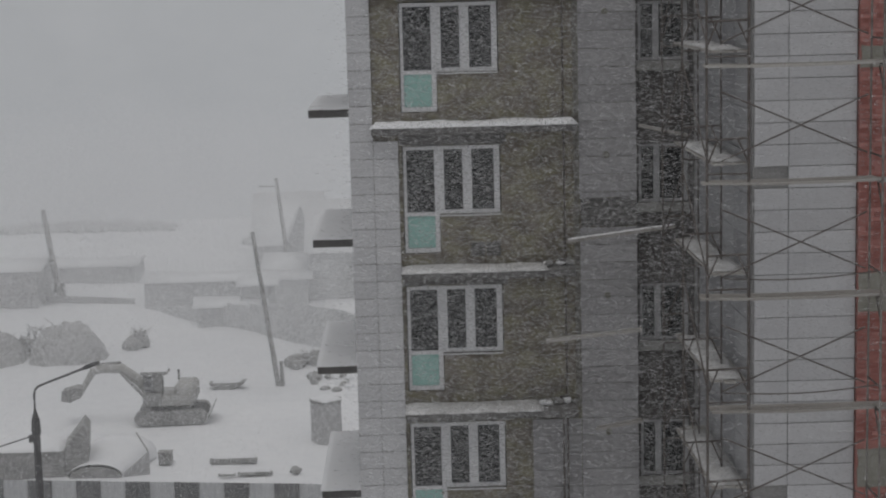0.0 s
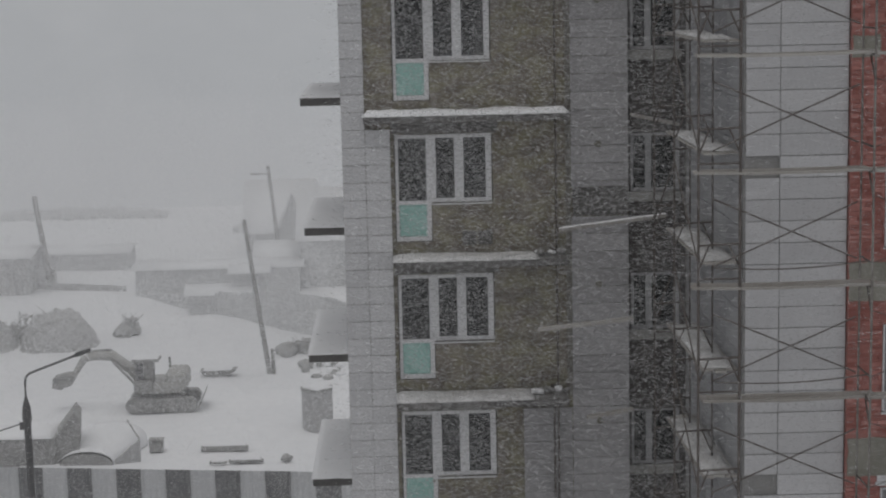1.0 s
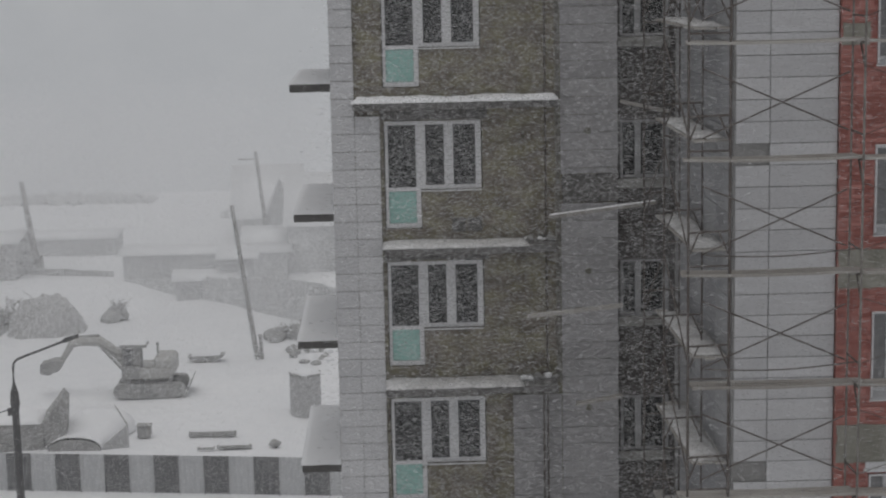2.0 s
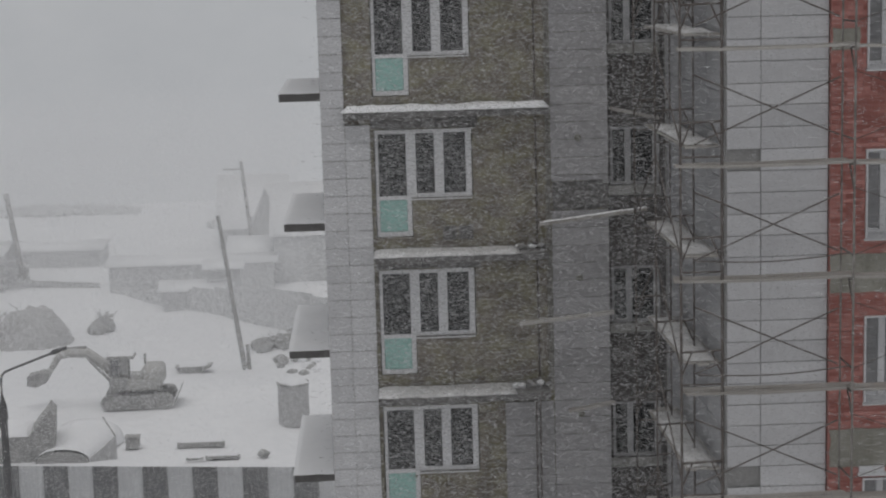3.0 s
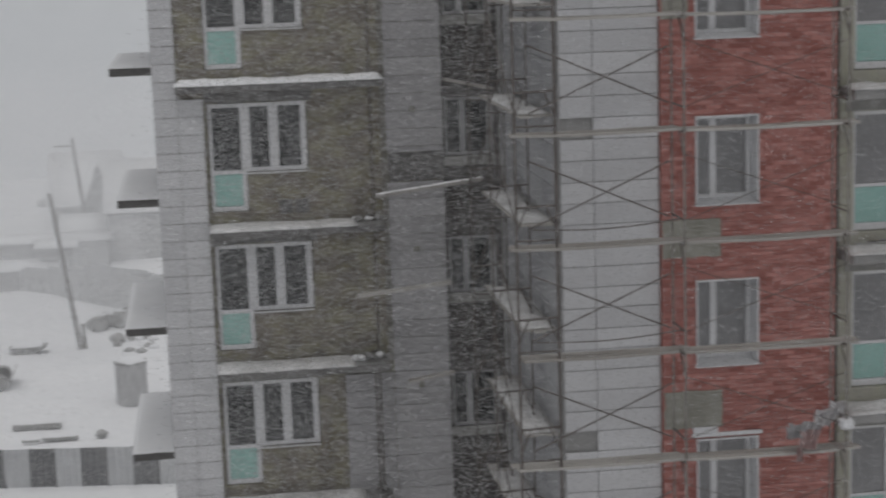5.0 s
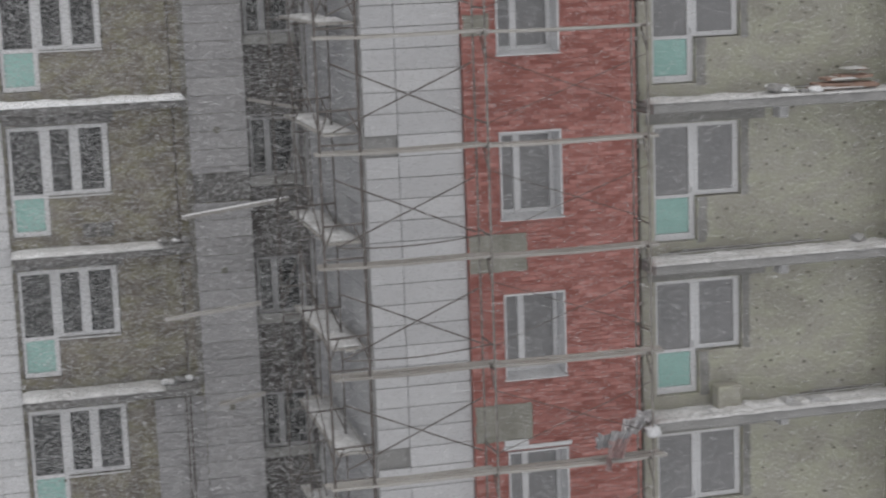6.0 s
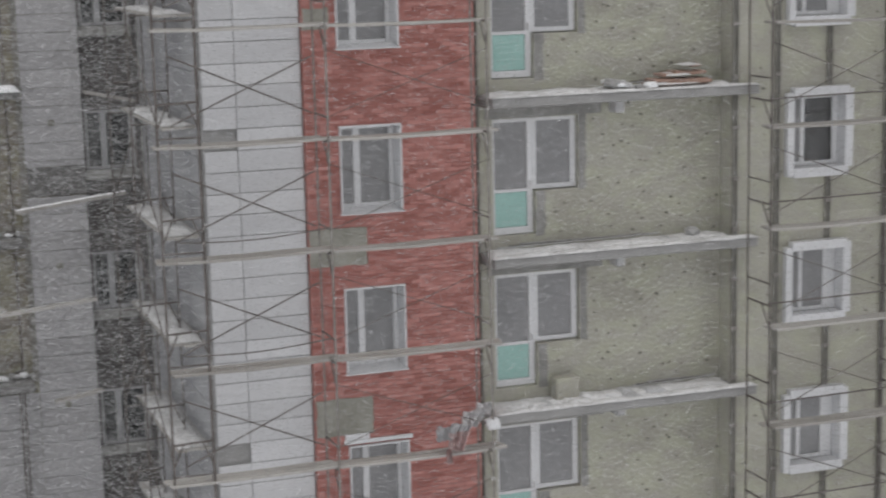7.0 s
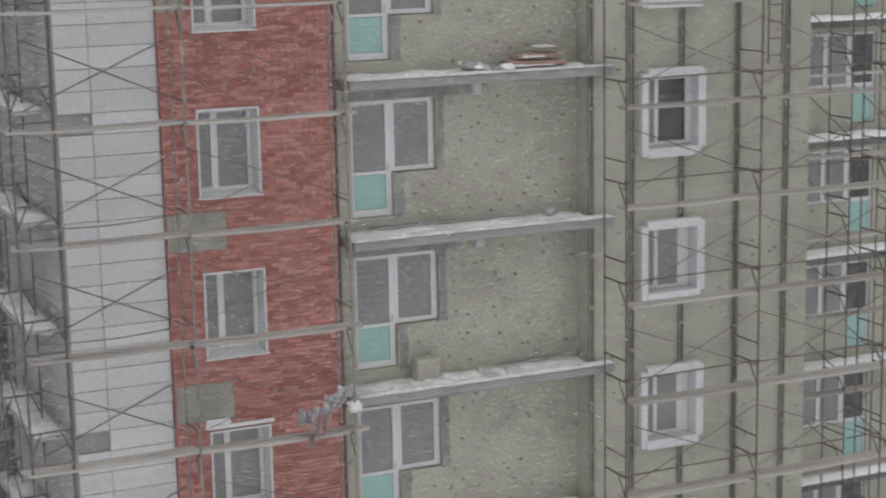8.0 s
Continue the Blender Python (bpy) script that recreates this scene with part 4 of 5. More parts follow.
part("turntable", tubes(((2.05, 1.4, 0.9), (2.05, 1.4, 1.1), 0.8, 16)), FROST_HAZE_STEEL, ex)
part("body", chamfered(0.7, 3.3, 0.2, 2.6, 1.1, 1.75, 0.08), FROST_HAZE_YELLOW, ex)
part("counterweight", chamfered(2.3, 3.55, 0.25, 2.55, 1.2, 2.35, 0.2), FROST_HAZE_YELLOW, ex)
cab = part("cab", chamfered(0.5, 1.6, 0.14, 1.3, 1.12, 1.9, 0.05), FROST_HAZE_STEEL, ex)
for x, y in ((0.55, 0.25), (0.55, 1.2), (1.5, 0.25), (1.5, 1.2)):
    part("cab_pillar", boxes((x, x + 0.1, y, y + 0.1, 1.9, 3.0)), FROST_HAZE_STEEL, cab)
part("rear_panel", chamfered(1.1, 1.6, 0.36, 1.19, 1.9, 2.95, 0.03), FROST_HAZE_STEEL, cab)
part("window", boxes((0.65, 1.1, 0.28, 0.30, 1.95, 2.95)), GLASS_FILM, cab)
part("cab_roof", chamfered(0.4, 2.0, 0.15, 1.4, 3.0, 3.18, 0.05), FROST_HAZE_STEEL, ex)
part("snow_cover", snow_bed(0.45, 1.95, 0.2, 1.35, 3.18, 0.14, 3.0, 0.15, 0.02, 0.5), SNOW, ex)
part("exhaust", tubes(((2.4, 2.0, 2.3), (2.4, 2.0, 2.9), 0.07)), FROST_HAZE_STEEL, ex)
part("blade", slope((4.15, 0.1, 0.1), (4.5, 0.1, 0.9), (4.5, 2.7, 0.9), (4.15, 2.7, 0.1), 0.12), FROST_HAZE_STEEL, ex)
pts = [(0.75, 1.6, 1.5), (0.15, 1.6, 2.35), (-0.9, 1.6, 3.15), (-1.9, 1.6, 3.2), (-2.6, 1.6, 3.0)]
part("boom", strand(pts, [0.26, 0.32, 0.33, 0.28, 0.2], 8), FROST_HAZE_YELLOW, ex)
part("stick", tubes(((-2.5, 1.6, 3.1), (-3.2, 1.6, 2.0), 0.25, 6, 0.17)), FROST_HAZE_YELLOW, ex)
for y in (1.22, 1.98):
    part("boom_cylinder", tubes(((0.5, y, 1.4), (-0.8, y, 2.85), 0.08)), FROST_HAZE_STEEL, ex)
part("stick_cylinder", tubes(((-0.9, 1.6, 3.5), (-2.5, 1.6, 3.4), 0.09)), FROST_HAZE_STEEL, ex)
bk = bmesh.new()
prof = [(-3.0, 2.1), (-3.3, 1.55), (-3.9, 1.3), (-4.4, 1.4), (-4.35, 1.95), (-3.6, 2.15)]
lo = [bk.verts.new((x, 1.05, z)) for x, z in prof]
hi = [bk.verts.new((x, 2.15, z)) for x, z in prof]
for i in range(6):
    k = (i + 1) % 6
    bk.faces.new((lo[i], lo[k], hi[k], hi[i]))
bk.faces.new(lo[::-1])
bk.faces.new(hi)
part("bucket", bk, FROST_HAZE_STEEL, ex)

# upturned boat-shaped trough in the snow
trough = thing("trough", (-13.0, 107.8, 0), "long shallow trough drifted with snow", "trough")
bm = bmesh.new()
pts = [(0, 0.42), (0.3, 0.1), (0.9, 0.02), (1.6, 0.06), (2.1, 0.3), (2.35, 0.5), (1.6, 0.44), (0.6, 0.42)]
lo = [bm.verts.new((x, 0, z)) for x, z in pts]
hi = [bm.verts.new((x, 0.9, z)) for x, z in pts]
for i in range(len(pts)):
    k = (i + 1) % len(pts)
    bm.faces.new((lo[i], lo[k], hi[k], hi[i]))
bm.faces.new(lo[::-1])
bm.faces.new(hi)
part("hull", bm, FROST_HAZE_STEEL, trough)
part("snow_cover", snow_bed(0.2, 2.1, 0.05, 0.85, 0.43, 0.15, 6.0, 0.15, 0.02, 0.4), SNOW, trough)


# leaning wooden poles
def pole(at, tip, r, label, cross=None):
    p = thing("utility_pole", at, label, "pole", "wooden poles in the yard")
    part("shaft", tubes(((0, 0, 0), tip, r, 9, r * 0.72)), FROST_HAZE_WOOD, p)
    part("stub", tubes(((0.28, 0, 0), (0.22, 0, min(1.6, tip[2] * 0.2)), r * 0.8, 8, r * 0.7)), FROST_HAZE_WOOD, p)
    if cross:
        part("crossarm", boxes((tip[0] - cross, tip[0] + 0.2, tip[1] - 0.05, tip[1] + 0.05, tip[2] - 0.75, tip[2] - 0.62)), FROST_HAZE_WOOD, p)
    return p


pole((-8.65, 108.5, 0), (-1.25, 0, 9.9), 0.17, "leaning bare wooden pole standing in snow")
pole((-10.6, 150, 0), (-0.9, 0, 8.8), 0.2, "thin distant wooden pole with a crossarm", 1.5)
pole((-29.0, 142, 0), (-1.0, 0, 7.6), 0.28, "thick distant wooden pole beside a shed")

# broken rubble by the tank
rub = thing("rubble_heap", (-5.8, 108.5, 0), "rubble heap half covered by drifted snow", "rubble")
for i in range(16):
    bm = bmesh.new()
    rock(bm, (random.uniform(-1.6, 2.2), random.uniform(-2.0, 2.5), 0.1), random.uniform(0.18, 0.5), 2.0 + i, 0.6)
    part("lump", bm, FROST_HAZE_WOOD if i % 3 else SNOW, rub)

# bank of scrub on the far side
rng = random.Random(5)


def scrub(at, w, d, h, count, label, mat=None):
    s = thing("scrub", at, label, "bushes", "scrub at the yard's edge")
    bm = bmesh.new()
    for i in range(count):
        x, y = rng.uniform(-w, w), rng.uniform(-d, d)
        top = h * (1 - 0.6 * (x / w) ** 2) * rng.uniform(0.6, 1.0)
        q = (x + rng.uniform(-0.5, 0.5), y + rng.uniform(-0.4, 0.4), top)
        tube(bm, (x, y, 0), q, 0.05, 4, 0.02)
        for _ in range(7):
            c = Vector((x, y, 0)).lerp(Vector(q), rng.uniform(0.25, 1.0))
            e = c + Vector((rng.uniform(-0.6, 0.6), rng.uniform(-0.5, 0.5), rng.uniform(0.0, 0.5)))
            tube(bm, c, e, 0.035, 3, 0.012)
    part("twig_tangle", bm, mat or FROST_HAZE_WOOD, s)
    bm = bmesh.new()
    for i in range(count // 2):
        x, y = rng.uniform(-w, w), rng.uniform(-d, d)
        rock(bm, (x, y, 0.25 * h * (1 - 0.6 * (x / w) ** 2)), rng.uniform(0.4, 0.8), i * 1.3, 0.75)
    part("snowy_clumps", bm, mat or FROST_HAZE_WOOD, s)
    return s


def earth_bank(at, w, d, h, seed, label):
    """A rounded spoil heap in earth paled for haze."""
    e = thing("spoil_heap", at, label, "earth heap", "spoil heaps")
    for name, mat, lift_by in (("earth", HAZE_PALE_EARTH, 0.0),):
        bm = bmesh.new()
        rows = []
        for j in range(13):
            row = []
            for i in range(25):
                u, q = i / 12 - 1, j / 6 - 1
                r = max(0.0, 1 - u * u - q * q)
                k = noise.noise(Vector((u * 2.2 + seed, q * 2.2, seed))) * 0.35 + 0.12 * noise.noise(Vector((u * 7, q * 7, seed)))
                z = h * (r ** 0.55) * (1 + k) + (lift_by if r > 0.0 else -0.05)
                row.append(bm.verts.new((u * w * (1 + 0.1 * k), q * d, max(z, -0.1))))
            rows.append(row)
        for j in range(12):
            for i in range(24):
                bm.faces.new((rows[j][i], rows[j][i + 1], rows[j + 1][i + 1], rows[j + 1][i])).smooth = True
        part(name, bm, mat, e)
    return e


earth_bank((-23.8, 118.5, 0), 2.6, 2.2, 2.7, 1.0, "dark rounded spoil heap paled for haze")
earth_bank((-30.0, 118.5, 0), 3.2, 2.4, 2.3, 5.0, "dark rounded spoil heap paled for haze")
scrub((-26.5, 121.0, 0), 2.4, 1.0, 2.3, 22, "frosted scrub growing over a bank")
scrub((-19.6, 122.5, 0), 0.45, 0.5, 1.5, 14, "small frosted bush in the snow")
scrub((-6.2, 115.0, 0), 1.8, 1.0, 1.0, 26, "low frosted scrub beside rubble")
scrub((-35.0, 184.0, 0), 10.0, 0.8, 1.2, 150, "far scrub paled for haze in falling snow", HAZE_PALE_WALL)
scrub((-14.2, 172.0, 0), 2.0, 0.8, 1.6, 22, "far scrub paled for haze in falling snow", HAZE_PALE_WALL)
# low buildings beyond the yard, walls paled to imitate distance haze
W = HAZE_PALE_WALL
house((-21.3, 137, 0), 13.0, 5, 2.2, 2.35, True, "long low snow-roofed shed with haze-paled walls", "long_shed", snow=0.1, wall=W)
hedge = thing("site_hoarding", (-21.2, 136.4, 0), "grey timber hoarding along the field, paled for haze", "hoarding", turn=-48.8)
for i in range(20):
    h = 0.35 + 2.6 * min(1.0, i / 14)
    part("panel", chamfered(1.4 * i, 1.4 * i + 1.38, 0, 0.1, 0, h + 0.05 * (i % 3), 0.02), HAZE_PALE_WALL, hedge)
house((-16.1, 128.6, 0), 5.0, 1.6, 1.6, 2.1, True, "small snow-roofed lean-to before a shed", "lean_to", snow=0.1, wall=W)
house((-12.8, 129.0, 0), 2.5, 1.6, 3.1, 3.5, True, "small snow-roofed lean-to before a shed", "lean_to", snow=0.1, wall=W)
house((-34.6, 139, 0), 4.45, 7, 3.1, 3.4, True, "dark wooden shed with patches of snow", "barn", snow=0.12, wall=HAZE_PALE_EARTH)
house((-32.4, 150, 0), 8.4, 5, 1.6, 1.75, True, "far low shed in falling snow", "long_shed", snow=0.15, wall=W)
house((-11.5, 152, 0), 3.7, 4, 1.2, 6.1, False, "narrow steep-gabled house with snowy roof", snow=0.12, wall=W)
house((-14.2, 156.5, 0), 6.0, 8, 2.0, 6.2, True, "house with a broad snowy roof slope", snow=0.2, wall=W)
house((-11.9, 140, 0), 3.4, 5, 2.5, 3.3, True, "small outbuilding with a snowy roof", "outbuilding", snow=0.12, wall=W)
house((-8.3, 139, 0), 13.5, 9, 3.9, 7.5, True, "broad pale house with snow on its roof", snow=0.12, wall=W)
# a curved backdrop sheet beyond the houses, snow haze put into its colour
bm = bmesh.new()
arc = []
for i in range(41):
    a = radians(60 + 120 * i / 40)
    arc.append((188 * math.cos(a) - 5, 188 * math.sin(a) + 4))
lo = [bm.verts.new((x, y, -0.5)) for x, y in arc]
hi = [bm.verts.new((x * 1.05, y * 1.05, 60)) for x, y in arc]
for i in range(40):
    bm.faces.new((lo[i], lo[i + 1], hi[i + 1], hi[i])).smooth = True
structure("backdrop", bm, FOG_BACKDROP, "backdrop sheet coloured as pale grey snow haze", "backdrop")
low = thing("boundary_wall", (-30.4, 141.7, 0), "low snow-capped boundary wall across the field", "wall", turn=-20)
for i in range(7):
    part("panel", chamfered(1.22 * i, 1.22 * i + 1.2, 0, 0.12, 0, 0.55 + 0.04 * (i % 2), 0.015), HAZE_PALE_EARTH, low)

# ---- loose things on the facade ----
rag = thing("torn_sheet", (10.11, 27.1, 16.45), "torn striped plastic sheet caught on the scaffold", "plastic sheet")


def crumpled(across, down, seed, at, lean):
    """A limp sheet hung from one edge, creased into folds, with a torn lower rim."""
    bm = bmesh.new()
    n, k = 14, 10
    rows = []
    for j in range(k + 1):
        q = j / k
        row = []
        for i in range(n + 1):
            u = i / n
            rip = 1 - 0.35 * abs(noise.noise(Vector((u * 7, seed, 0.5))))
            x = at[0] + across * (u - 0.5) * (1 - 0.25 * q) + lean * q
            z = at[2] - down * q * rip + 0.05 * noise.noise(Vector((u * 4, q * 2, seed)))
            y = at[1] + 0.06 * math.sin(u * 17 + seed + 2 * q) + 0.05 * noise.noise(Vector((u * 5, q * 5, seed)))
            row.append(bm.verts.new((x, y, z)))
        rows.append(row)
    for j in range(k):
        for i in range(n):
            bm.faces.new((rows[j][i], rows[j][i + 1], rows[j + 1][i + 1], rows[j + 1][i]))
    bmesh.ops.solidify(bm, geom=bm.faces[:], thickness=0.006)
    return bm


for across, down, seed, at, lean, mat in ((0.42, 0.30, 1.0, (-0.10, 0.0, 0.50), -0.12, RAG), (0.50, 0.26, 4.0, (-0.42, -0.05, 0.30), -0.10, METAL_WHITE),
                                          (0.34, 0.34, 7.0, (-0.45, -0.09, 0.18), -0.06, RAG_RED), (0.26, 0.24, 9.0, (-0.72, -0.02, 0.26), -0.04, METAL_WHITE),
                                          (0.30, 0.22, 13.0, (0.05, -0.04, 0.62), -0.05, RAG), (0.09, 0.26, 17.0, (-0.62, -0.06, -0.12), -0.02, RAG_RED)):
    part("strip", crumpled(across, down, seed, at, lean), mat, rag)
bm = bmesh.new()
rock(bm, (0.16, -0.08, 0.26), 0.145, 3.0, 0.8)
part("knot", bm, METAL_WHITE, rag, "bunched white knot")
bundle = thing("packed_boards", (13.75, 27.95, 22.22), "brown packed boards lying under snow on the balcony", "building boards")
for i in range(5):
    bm = chamfered(0.13 * i * i * 0.35 + 0.03 * i, 1.22 - 0.05 * i, 0.02 * i, 0.42, 0.0, 0.055, 0.01)
    bmesh.ops.rotate(bm, matrix=Matrix.Rotation(radians((-1.5, 1.0, -2.0, 2.5, -1.0)[i]), 3, "Y"), verts=bm.verts[:])
    bmesh.ops.translate(bm, vec=(0, 0, 0.075 * i + 0.02), verts=bm.verts[:])
    part("board", bm, CARD, bundle)
for x0, x1, z, h in ((0.05, 0.95, 0.05, 0.07), (0.30, 0.80, 0.20, 0.06), (0.62, 1.0, 0.37, 0.05)):
    part("snow_cover", snow_bed(x0, x1, -0.03, 0.4, z, h, 9.0 + x0, 0.06, 0.04, 0.3), SNOW_WORN, bundle)
rr = random.Random(8)
litter = thing("crumpled_sheets", (12.9, 27.9, 22.2), "crumpled grey wrapping sheets in balcony snow", "wrapping")
for i in range(9):
    bm = bmesh.new()
    rock(bm, (rr.uniform(0.0, 0.85), rr.uniform(0.0, 0.3), 0.05 + 0.12 * i / 9), rr.uniform(0.08, 0.17), i * 3.3, 0.45)
    part("sheet", bm, (FROST_HAZE_WALL, CONCRETE, SNOW)[i % 3], litter)
litter = thing("crumpled_sheets", (11.0, 27.82, 16.6), "crumpled grey wrapping sheets in balcony snow", "wrapping")
for i in range(13):
    x, w = rr.uniform(-0.2, 2.9), rr.uniform(0.25, 0.6)
    bm = snow_bed(x, x + w, rr.uniform(0.0, 0.25), rr.uniform(0.42, 0.6), 0.02, rr.uniform(0.07, 0.17), 3.7 * i, 0.05, 0.12, 0.2)
    part("sheet", bm, (SNOW_WORN, FROST_HAZE_WALL, SNOW_WORN)[i % 3], litter)
for x0, x1, z in ((13.3, 15.2, 22.2), (10.9, 14.1, 19.40), (13.4, 15.3, 16.60)):
    b = thing("loose_laths", (x0, 28.30, z), "thin dark laths lying in balcony snow", "laths")
    for i in range(3):
        a, e = 0.25 * i, x1 - x0 - 0.2 * (i % 2)
        part("lath", tubes(((a, 0.07 * i, 0.10 + 0.012 * i), (e, 0.06 + 0.03 * i, 0.12), 0.014, 5)), STEEL if i % 2 else FROST_HAZE_WOOD, b)
lump = thing("rubble_lump", (14.75, 28.3, 19.46), "brown lump of debris in balcony snow", "debris")
bm = bmesh.new()
rock(bm, (0, 0, 0.06), 0.15, 6.0, 0.55)
part("lump", bm, FROST_HAZE_WOOD, lump)
block = thing("insulation_block", (11.95, 28.15, 16.62), "pale block of mineral wool leaning on the wall", "insulation block")
part("slab", chamfered(0, 0.46, 0, 0.3, 0, 0.42, 0.02), WOOL_PALE, block)
for f in LEVELS:
    b = thing("lifting_block", (13.2, 28.25, f - 0.52), "small pale block under the balcony slab", "concrete block", "blocks under the slabs")
    part("block", chamfered(0, 0.18, 0, 0.3, 0, 0.25, 0.02), FROST_HAZE_WALL, b)

# crumbling slab edges, a bare patch and a rail on the green-faced wall
rr = random.Random(21)
for k in (2, 3):
    f = LEVELS[k]
    d = thing("slab_rubble", (2.62, 33.8, f - 0.06), "crumbled concrete bits on the broken slab edge", "rubble", "rubble on the slabs")
    for i in range(12):
        bm = bmesh.new()
        rock(bm, (rr.uniform(0, 0.75), rr.uniform(0.0, 0.22), rr.uniform(0.01, 0.07)), rr.uniform(0.03, 0.09), i * 2.1 + k, 0.7)
        part("lump", bm, CONCRETE if i % 3 else SNOW, d)
r = thing("guide_rail", (3.385, Y_BACK, 0), "dark steel guide rail at the edge of the insulation", "facade rail", "guide rails")
rail_lengths(r, 0.045, 0.06, 16.5, ROOF)
for x0, x1 in ((1.28, 1.56), (1.59, 1.88)):
    part("wool_patch", chamfered(x0, x1, Y_BACK - 0.012, Y_BACK + 0.01, 19.62, 19.90, 0.005), CONCRETE_DARK, wall_left, "dark bare patch")
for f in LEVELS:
    part("over_window_band", ragged_patch(-0.10, 2.0, f + 2.36, f + 2.60, Y_BACK - 0.008, f), CONCRETE_DARK, wall_left, "dark band between window and slab")
    part("mortar_smear", ragged_patch(12.60, 12.74, f + 0.92, f + 2.30, Y_GREEN - 0.006, f + 1), MORTAR_GREY, wall_green, "grey mortar along the window")
    part("mortar_smear", ragged_patch(11.76, 11.94, f + 0.12, f + 0.93, Y_GREEN - 0.006, f + 2), MORTAR_GREY, wall_green, "grey mortar along the door")
    part("mortar_smear", ragged_patch(10.80, 13.05, f + 2.27, f + 2.51, Y_GREEN - 0.011, f + 3, 0.014, 0.015), MORTAR_GREY, wall_green, "grey mortar under the slab")
part("bare_strip", ragged_patch(3.47, 4.57, 20.16, 20.72, Y_BACK - 0.045, 5.0), CONCRETE_DARK, wall_left, "dark bare strip where tiles are missing")
part("cut_tile", chamfered(3.446, 4.574, Y_BACK - 0.07, Y_BACK - 0.04, 20.73, 20.84, 0.004), TILE_GREY, wall_left)
lintel = thing("flashing_sheet", (7.95, Y_RED - 0.012, 13.9 + 2.38), "bent white metal flashing over a window", "metal flashing")
part("sheet", chamfered(0.0, 1.25, -0.03, 0.0, 0.0, 0.07, 0.006), METAL_WHITE, lintel)
part("flap", chamfered(0.02, 0.46, -0.022, 0.0, 0.072, 0.18, 0.006), METAL_WHITE, lintel)

# ---- facing pieces: tiles, bricks, fixings ----
def tile_mesh(w, h, t, mat, name="tile"):
    return mesh_of(chamfered(-w / 2, w / 2, 0, t, -h / 2, h / 2, 0.004), name, mat)


def tile_column(parent, x0, x1, y, mat, phase, pitch, skip, z_lo=0.0, z_hi=ROOF):
    me = tile_mesh(x1 - x0 - 0.007, pitch - 0.011, 0.03, mat)
    rest = bmesh.new()
    z = phase - pitch * math.floor((phase - z_lo) / pitch)
    while z + pitch <= z_hi + 0.001:
        c = z + pitch / 2
        if not skip(c):
            if NEAR_LOW < c < NEAR_HIGH:
                ob = new("tile", me)
                ob.parent = parent
                ob.matrix_basis = pose((x0 + x1) / 2 + random.uniform(-0.002, 0.002), y + random.uniform(-0.005, 0.003), c, random.uniform(-0.3, 0.3), 0, random.uniform(-0.3, 0.3))
            else:
                box(rest, x0 + 0.006, x1 - 0.006, y, y + 0.03, c - pitch / 2 + 0.006, c + pitch / 2 - 0.006)
        z += pitch
    if rest.verts:
        tagged(part("tile_field", rest, mat, parent), kind="stuff")
    else:
        rest.free()


never = lambda c: False
for x0, x1, a, b in ((-1.06, -0.60, 0, ROOF), (-0.60, -0.11, 0, 22.28)):
    tile_column(wall_left, x0, x1, Y_BACK - 0.07, TILE, 21.61, 0.348, never, a, b)
tile_column(wall_left, 3.44, 4.58, Y_BACK - 0.07, TILE_GREY, 21.55, 0.352, lambda c: 20.14 < c < 20.85)
tile_column(wall_left, 2.44, 3.43, Y_BACK - 0.07, TILE_GREY, 21.55, 0.352, never, 0, 16.45)
gone = lambda c: 21.46 < c < 21.86 or 15.95 < c < 16.35
tile_column(wall_white, X_RETURN + 0.01, 6.31, Y_WHITE - 0.06, TILE, 22.97, 0.36, gone)
tile_column(wall_white, 6.314, X_RED - 0.02, Y_WHITE - 0.06, TILE, 22.97, 0.36, never)
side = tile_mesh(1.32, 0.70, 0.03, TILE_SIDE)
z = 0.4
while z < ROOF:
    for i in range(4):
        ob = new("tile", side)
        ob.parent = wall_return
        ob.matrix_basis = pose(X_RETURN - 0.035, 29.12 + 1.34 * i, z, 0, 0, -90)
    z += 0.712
for f in LEVELS:
    a = thing("anchor_hole", (3.98, Y_BACK - 0.085, f - 0.72), "dark anchor hole in the grey tiles", "anchor", "anchors in the tiles")
    part("plug", tubes(((0, 0.03, 0), (0, -0.02, 0), 0.065, 10)), DOWEL, a)

# bricks of the red bay
COURSE, LONG = 0.077, 0.26
bare = [(X_RED, 8.50, 19.42, 20.12), (X_RED, 8.52, 16.42, 17.12), (X_RED, 7.95, 23.45, 23.85)]
shut = [(8.03, 9.15, f + 0.82, f + 2.35) for f in LEVELS] + bare
brick_me = mesh_of(boxes((0, LONG - 0.009, 0, 0.011, 0, COURSE - 0.009)), "brick", BRICK)
rest = bmesh.new()
count, row, z = 0, 0, NEAR_LOW - 0.5
while z < 26.5:
    x = X_RED + 0.005 - (LONG / 2 if row % 2 else 0)
    while x < X_GREEN:
        segs = [(max(x, X_RED + 0.005), min(x + LONG - 0.009, X_GREEN))]
        for h in shut:
            if h[2] - COURSE + 0.012 < z < h[3]:
                cut = []
                for a, b in segs:
                    cut += [(a, min(b, h[0])), (max(a, h[1]), b)]
                segs = [(a, b) for a, b in cut if b - a > 0.02]
        for a, b in segs:
            dy = random.uniform(-0.004, 0.003)
            if b - a > LONG - 0.011 and 18.4 < z < 21.9 and 9.2 < x < 10.3 and count < 300:
                ob = new("brick", brick_me)
                ob.parent = wall_red
                ob.location = (a, Y_RED + 0.008 + dy, z)
                count += 1
            elif b - a > 0.02:
                box(rest, a, b, Y_RED + 0.008 + dy, Y_RED + 0.019, z, z + COURSE - 0.009)
        x += LONG
    z += COURSE
    row += 1
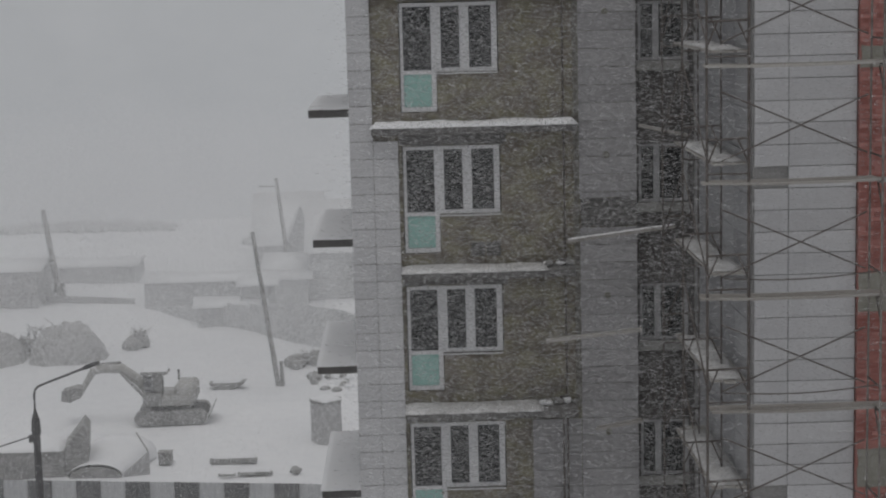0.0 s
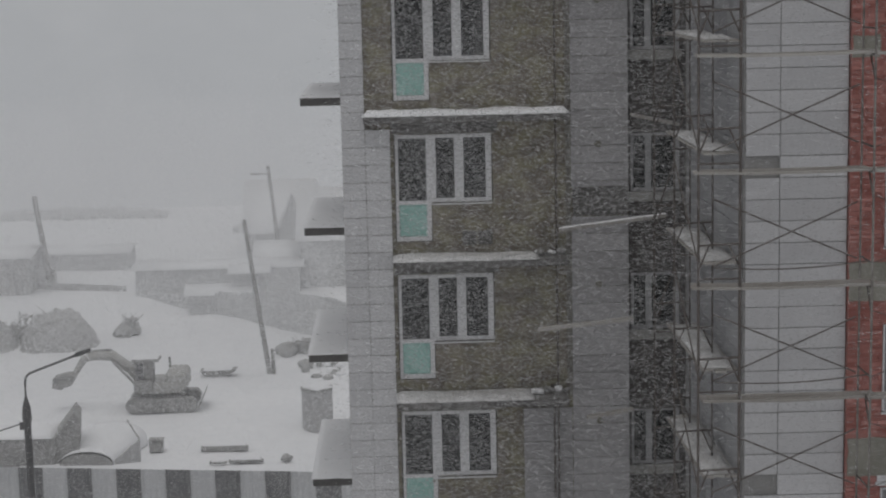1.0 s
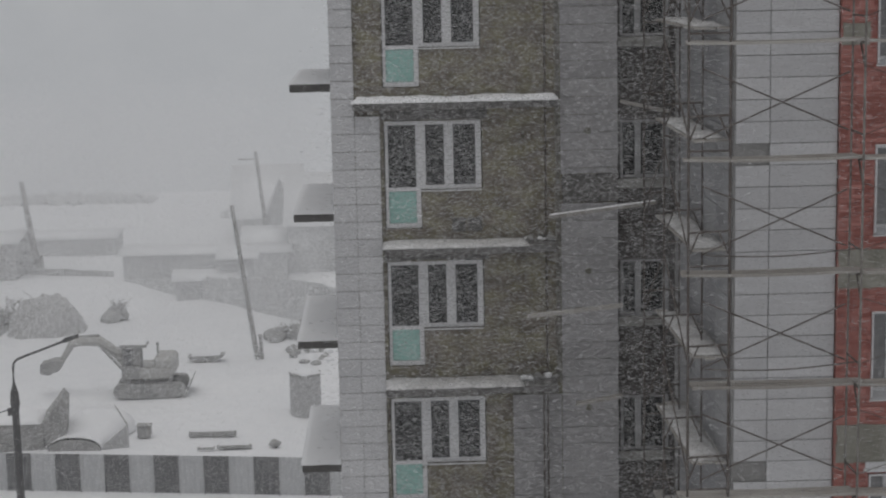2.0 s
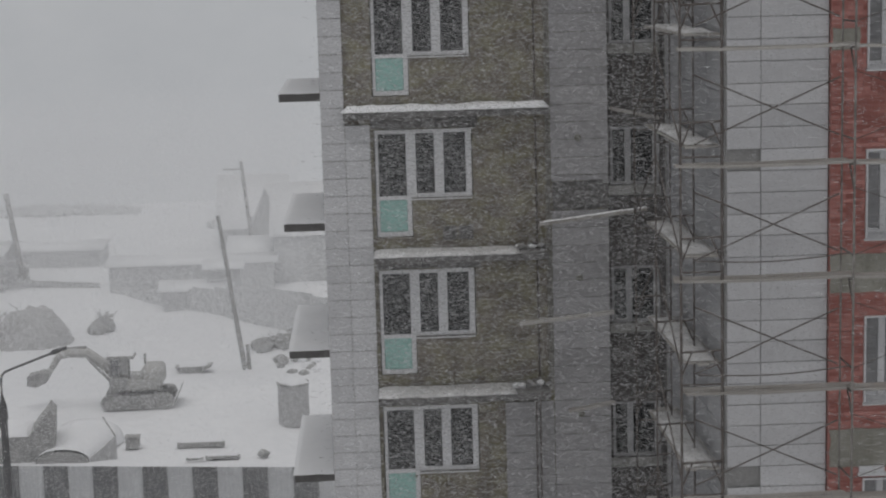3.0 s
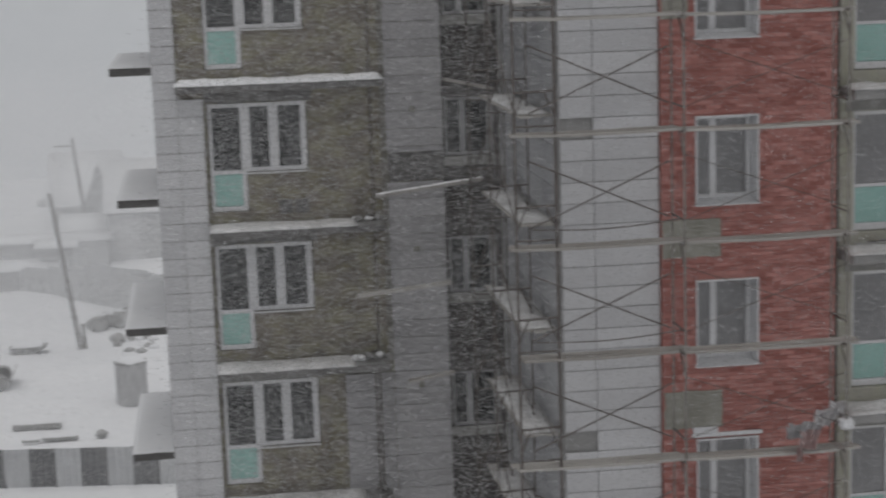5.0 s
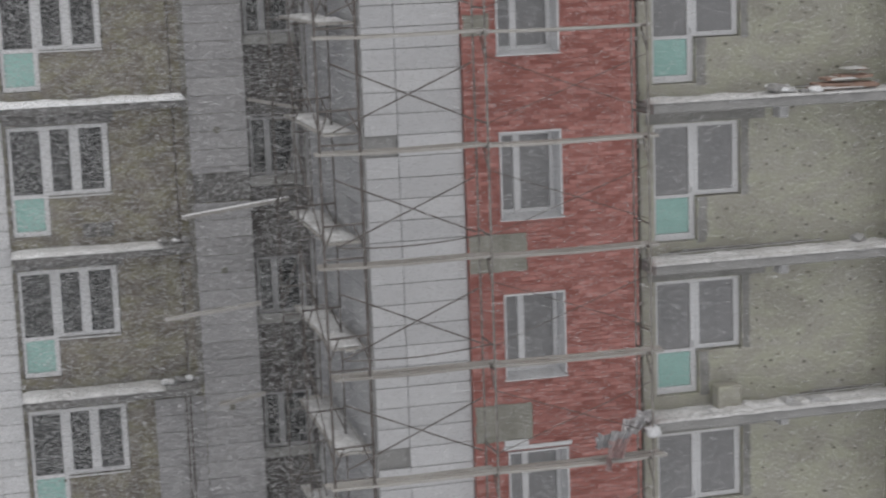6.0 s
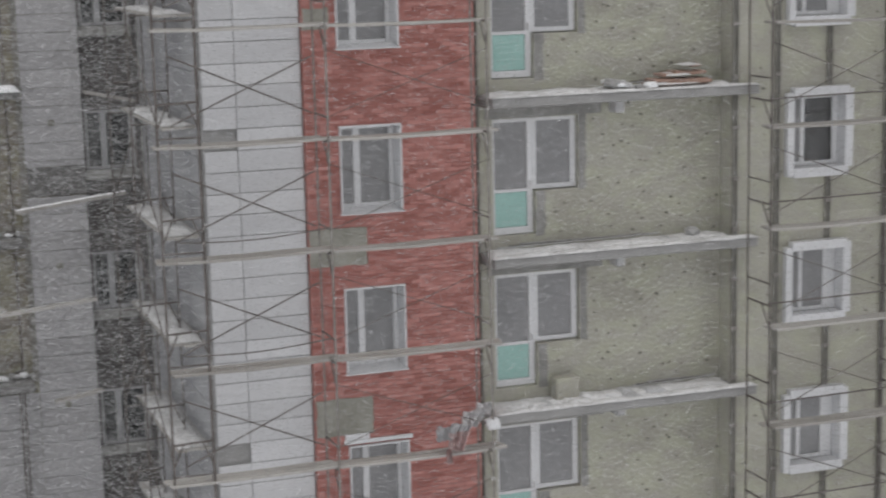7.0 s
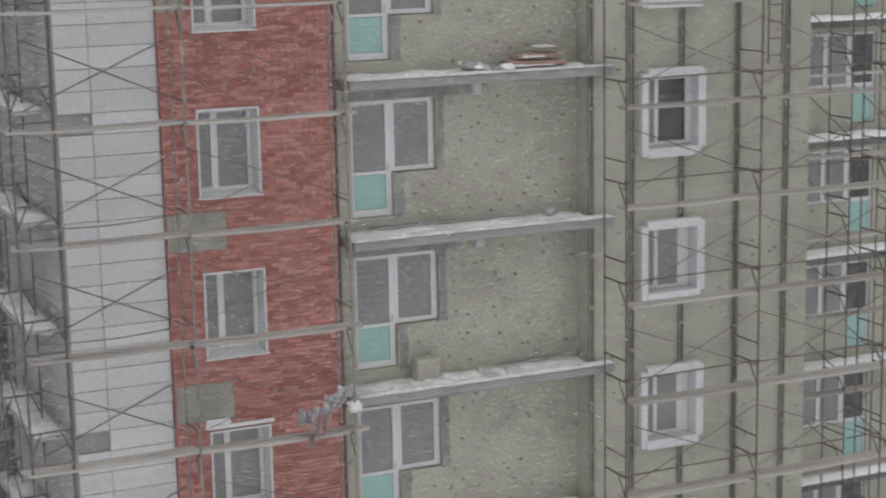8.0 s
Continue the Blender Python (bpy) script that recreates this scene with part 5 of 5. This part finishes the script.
tagged(part("brickwork", rest, BRICK, wall_red), kind="stuff")
for x0, x1, z0, z1 in bare:
    part("wool_board", ragged_patch(x0 + 0.02, x1 - 0.03, z0 + 0.02, z1 - 0.02, Y_RED - 0.004, z0, 0.018, 0.03), WOOL_PATCH, wall_red, "bare green mineral wool")

# fixing discs in the mineral wool
def dowels(parent, y, spans, seed):
    rnd = random.Random(seed)
    bm = bmesh.new()
    for x0, x1, z0, z1, gap in spans:
        z = z0
        while z < z1:
            x = x0 + rnd.uniform(0, gap)
            while x < x1:
                cx, cz, r = x + rnd.uniform(-0.16, 0.16), z + rnd.uniform(-0.16, 0.16), rnd.uniform(0.010, 0.034)
                v = [bm.verts.new((cx + r * math.cos(a * 1.0472) * rnd.uniform(0.8, 1.7), y - 0.006, cz + r * math.sin(a * 1.0472) * rnd.uniform(0.6, 1.1))) for a in range(6)]
                w = [bm.verts.new((q.co.x, y + 0.01, q.co.z)) for q in v]
                bm.faces.new(v)
                for i in range(6):
                    k = (i + 1) % 6
                    bm.faces.new((v[i], w[i], w[k], v[k]))
                x += gap * rnd.uniform(0.6, 1.4)
            z += gap * 0.8
    return tagged(part("fixing_discs", bm, DOWEL, parent), kind="stuff")


spans = []
for f in LEVELS[:6]:
    spans += [(12.65, 15.5, f + 0.15, f + 2.55, 0.34), (11.95, 12.6, f + 0.15, f + 0.85, 0.36)]
dowels(wall_green, Y_GREEN, spans, 1)
dowels(wall_east, Y_EAST, [(15.7, 16.5, NEAR_LOW, 26, 0.5), (18.1, 20.5, NEAR_LOW, 26, 0.45)], 2)
spans = []
for f in LEVELS[:5]:
    spans += [(1.95, 3.3, f + 0.15, f + 2.5, 0.4), (0.75, 1.9, f + 0.15, f + 0.9, 0.4)]
dowels(wall_left, Y_BACK, spans, 3)

# ---- snow in the air ----
def snowfall(name, count, x, y, z, size, seed, label, length=1.1, width=0.36, sway=(0.2, 0.25, 0.13), mat=None):
    """Loose flakes, each a sliver drawn out along the wind."""
    rnd = np.random.default_rng(seed)
    c = np.stack([rnd.uniform(*x, count), rnd.uniform(*y, count), rnd.uniform(*z, count)], 1)
    s = rnd.uniform(*size, count)[:, None]
    a = np.array((1.0, 0.0, -0.06)) + rnd.normal(size=(count, 3)) * sway
    a /= np.linalg.norm(a, axis=1, keepdims=True)
    b = np.cross(a, rnd.normal(size=(count, 3)))
    b /= np.linalg.norm(b, axis=1, keepdims=True)
    v = np.stack([c + 1.2 * length * a * s, c - 0.8 * length * a * s + width * b * s, c - 0.7 * length * a * s - width * b * s], 1)
    me = bpy.data.meshes.new(name)
    me.vertices.add(3 * count)
    me.vertices.foreach_set("co", v.astype(np.float32).ravel())
    me.loops.add(3 * count)
    me.loops.foreach_set("vertex_index", np.arange(3 * count, dtype=np.int32))
    me.polygons.add(count)
    me.polygons.foreach_set("loop_start", np.arange(0, 3 * count, 3, dtype=np.int32))
    me.update(calc_edges=True)
    me.materials.append(mat or FLAKE)
    return tagged(new(name, me), label, "falling snow", "", "stuff")


snowfall("falling_snow", 95000, (-0.9, 5.7), (27.6, 33.6), (13.5, 24.6), (0.009, 0.025), 4, "wind-driven snowflakes eddying in the inner corner", 1.4, 0.36, mat=FLAKE_THIN)
snowfall("falling_snow", 260000, (-0.6, 21), (13, 26.6), (14.0, 24.9), (0.008, 0.017), 7, "loose snowflakes drifting down before the facade", 1.7, 0.36, mat=FLAKE_VEIL)
snowfall("falling_snow", 680000, (-34, -1), (62, 120), (0.4, 19), (0.020, 0.033), 5, "fine snowfall over the yard", sway=(0.5, 0.8, 0.4))
snowfall("falling_snow", 1400000, (-44, -5), (103, 187), (0.2, 13), (0.022, 0.035), 6, "thick snowfall over the far houses", sway=(0.5, 0.8, 0.4))
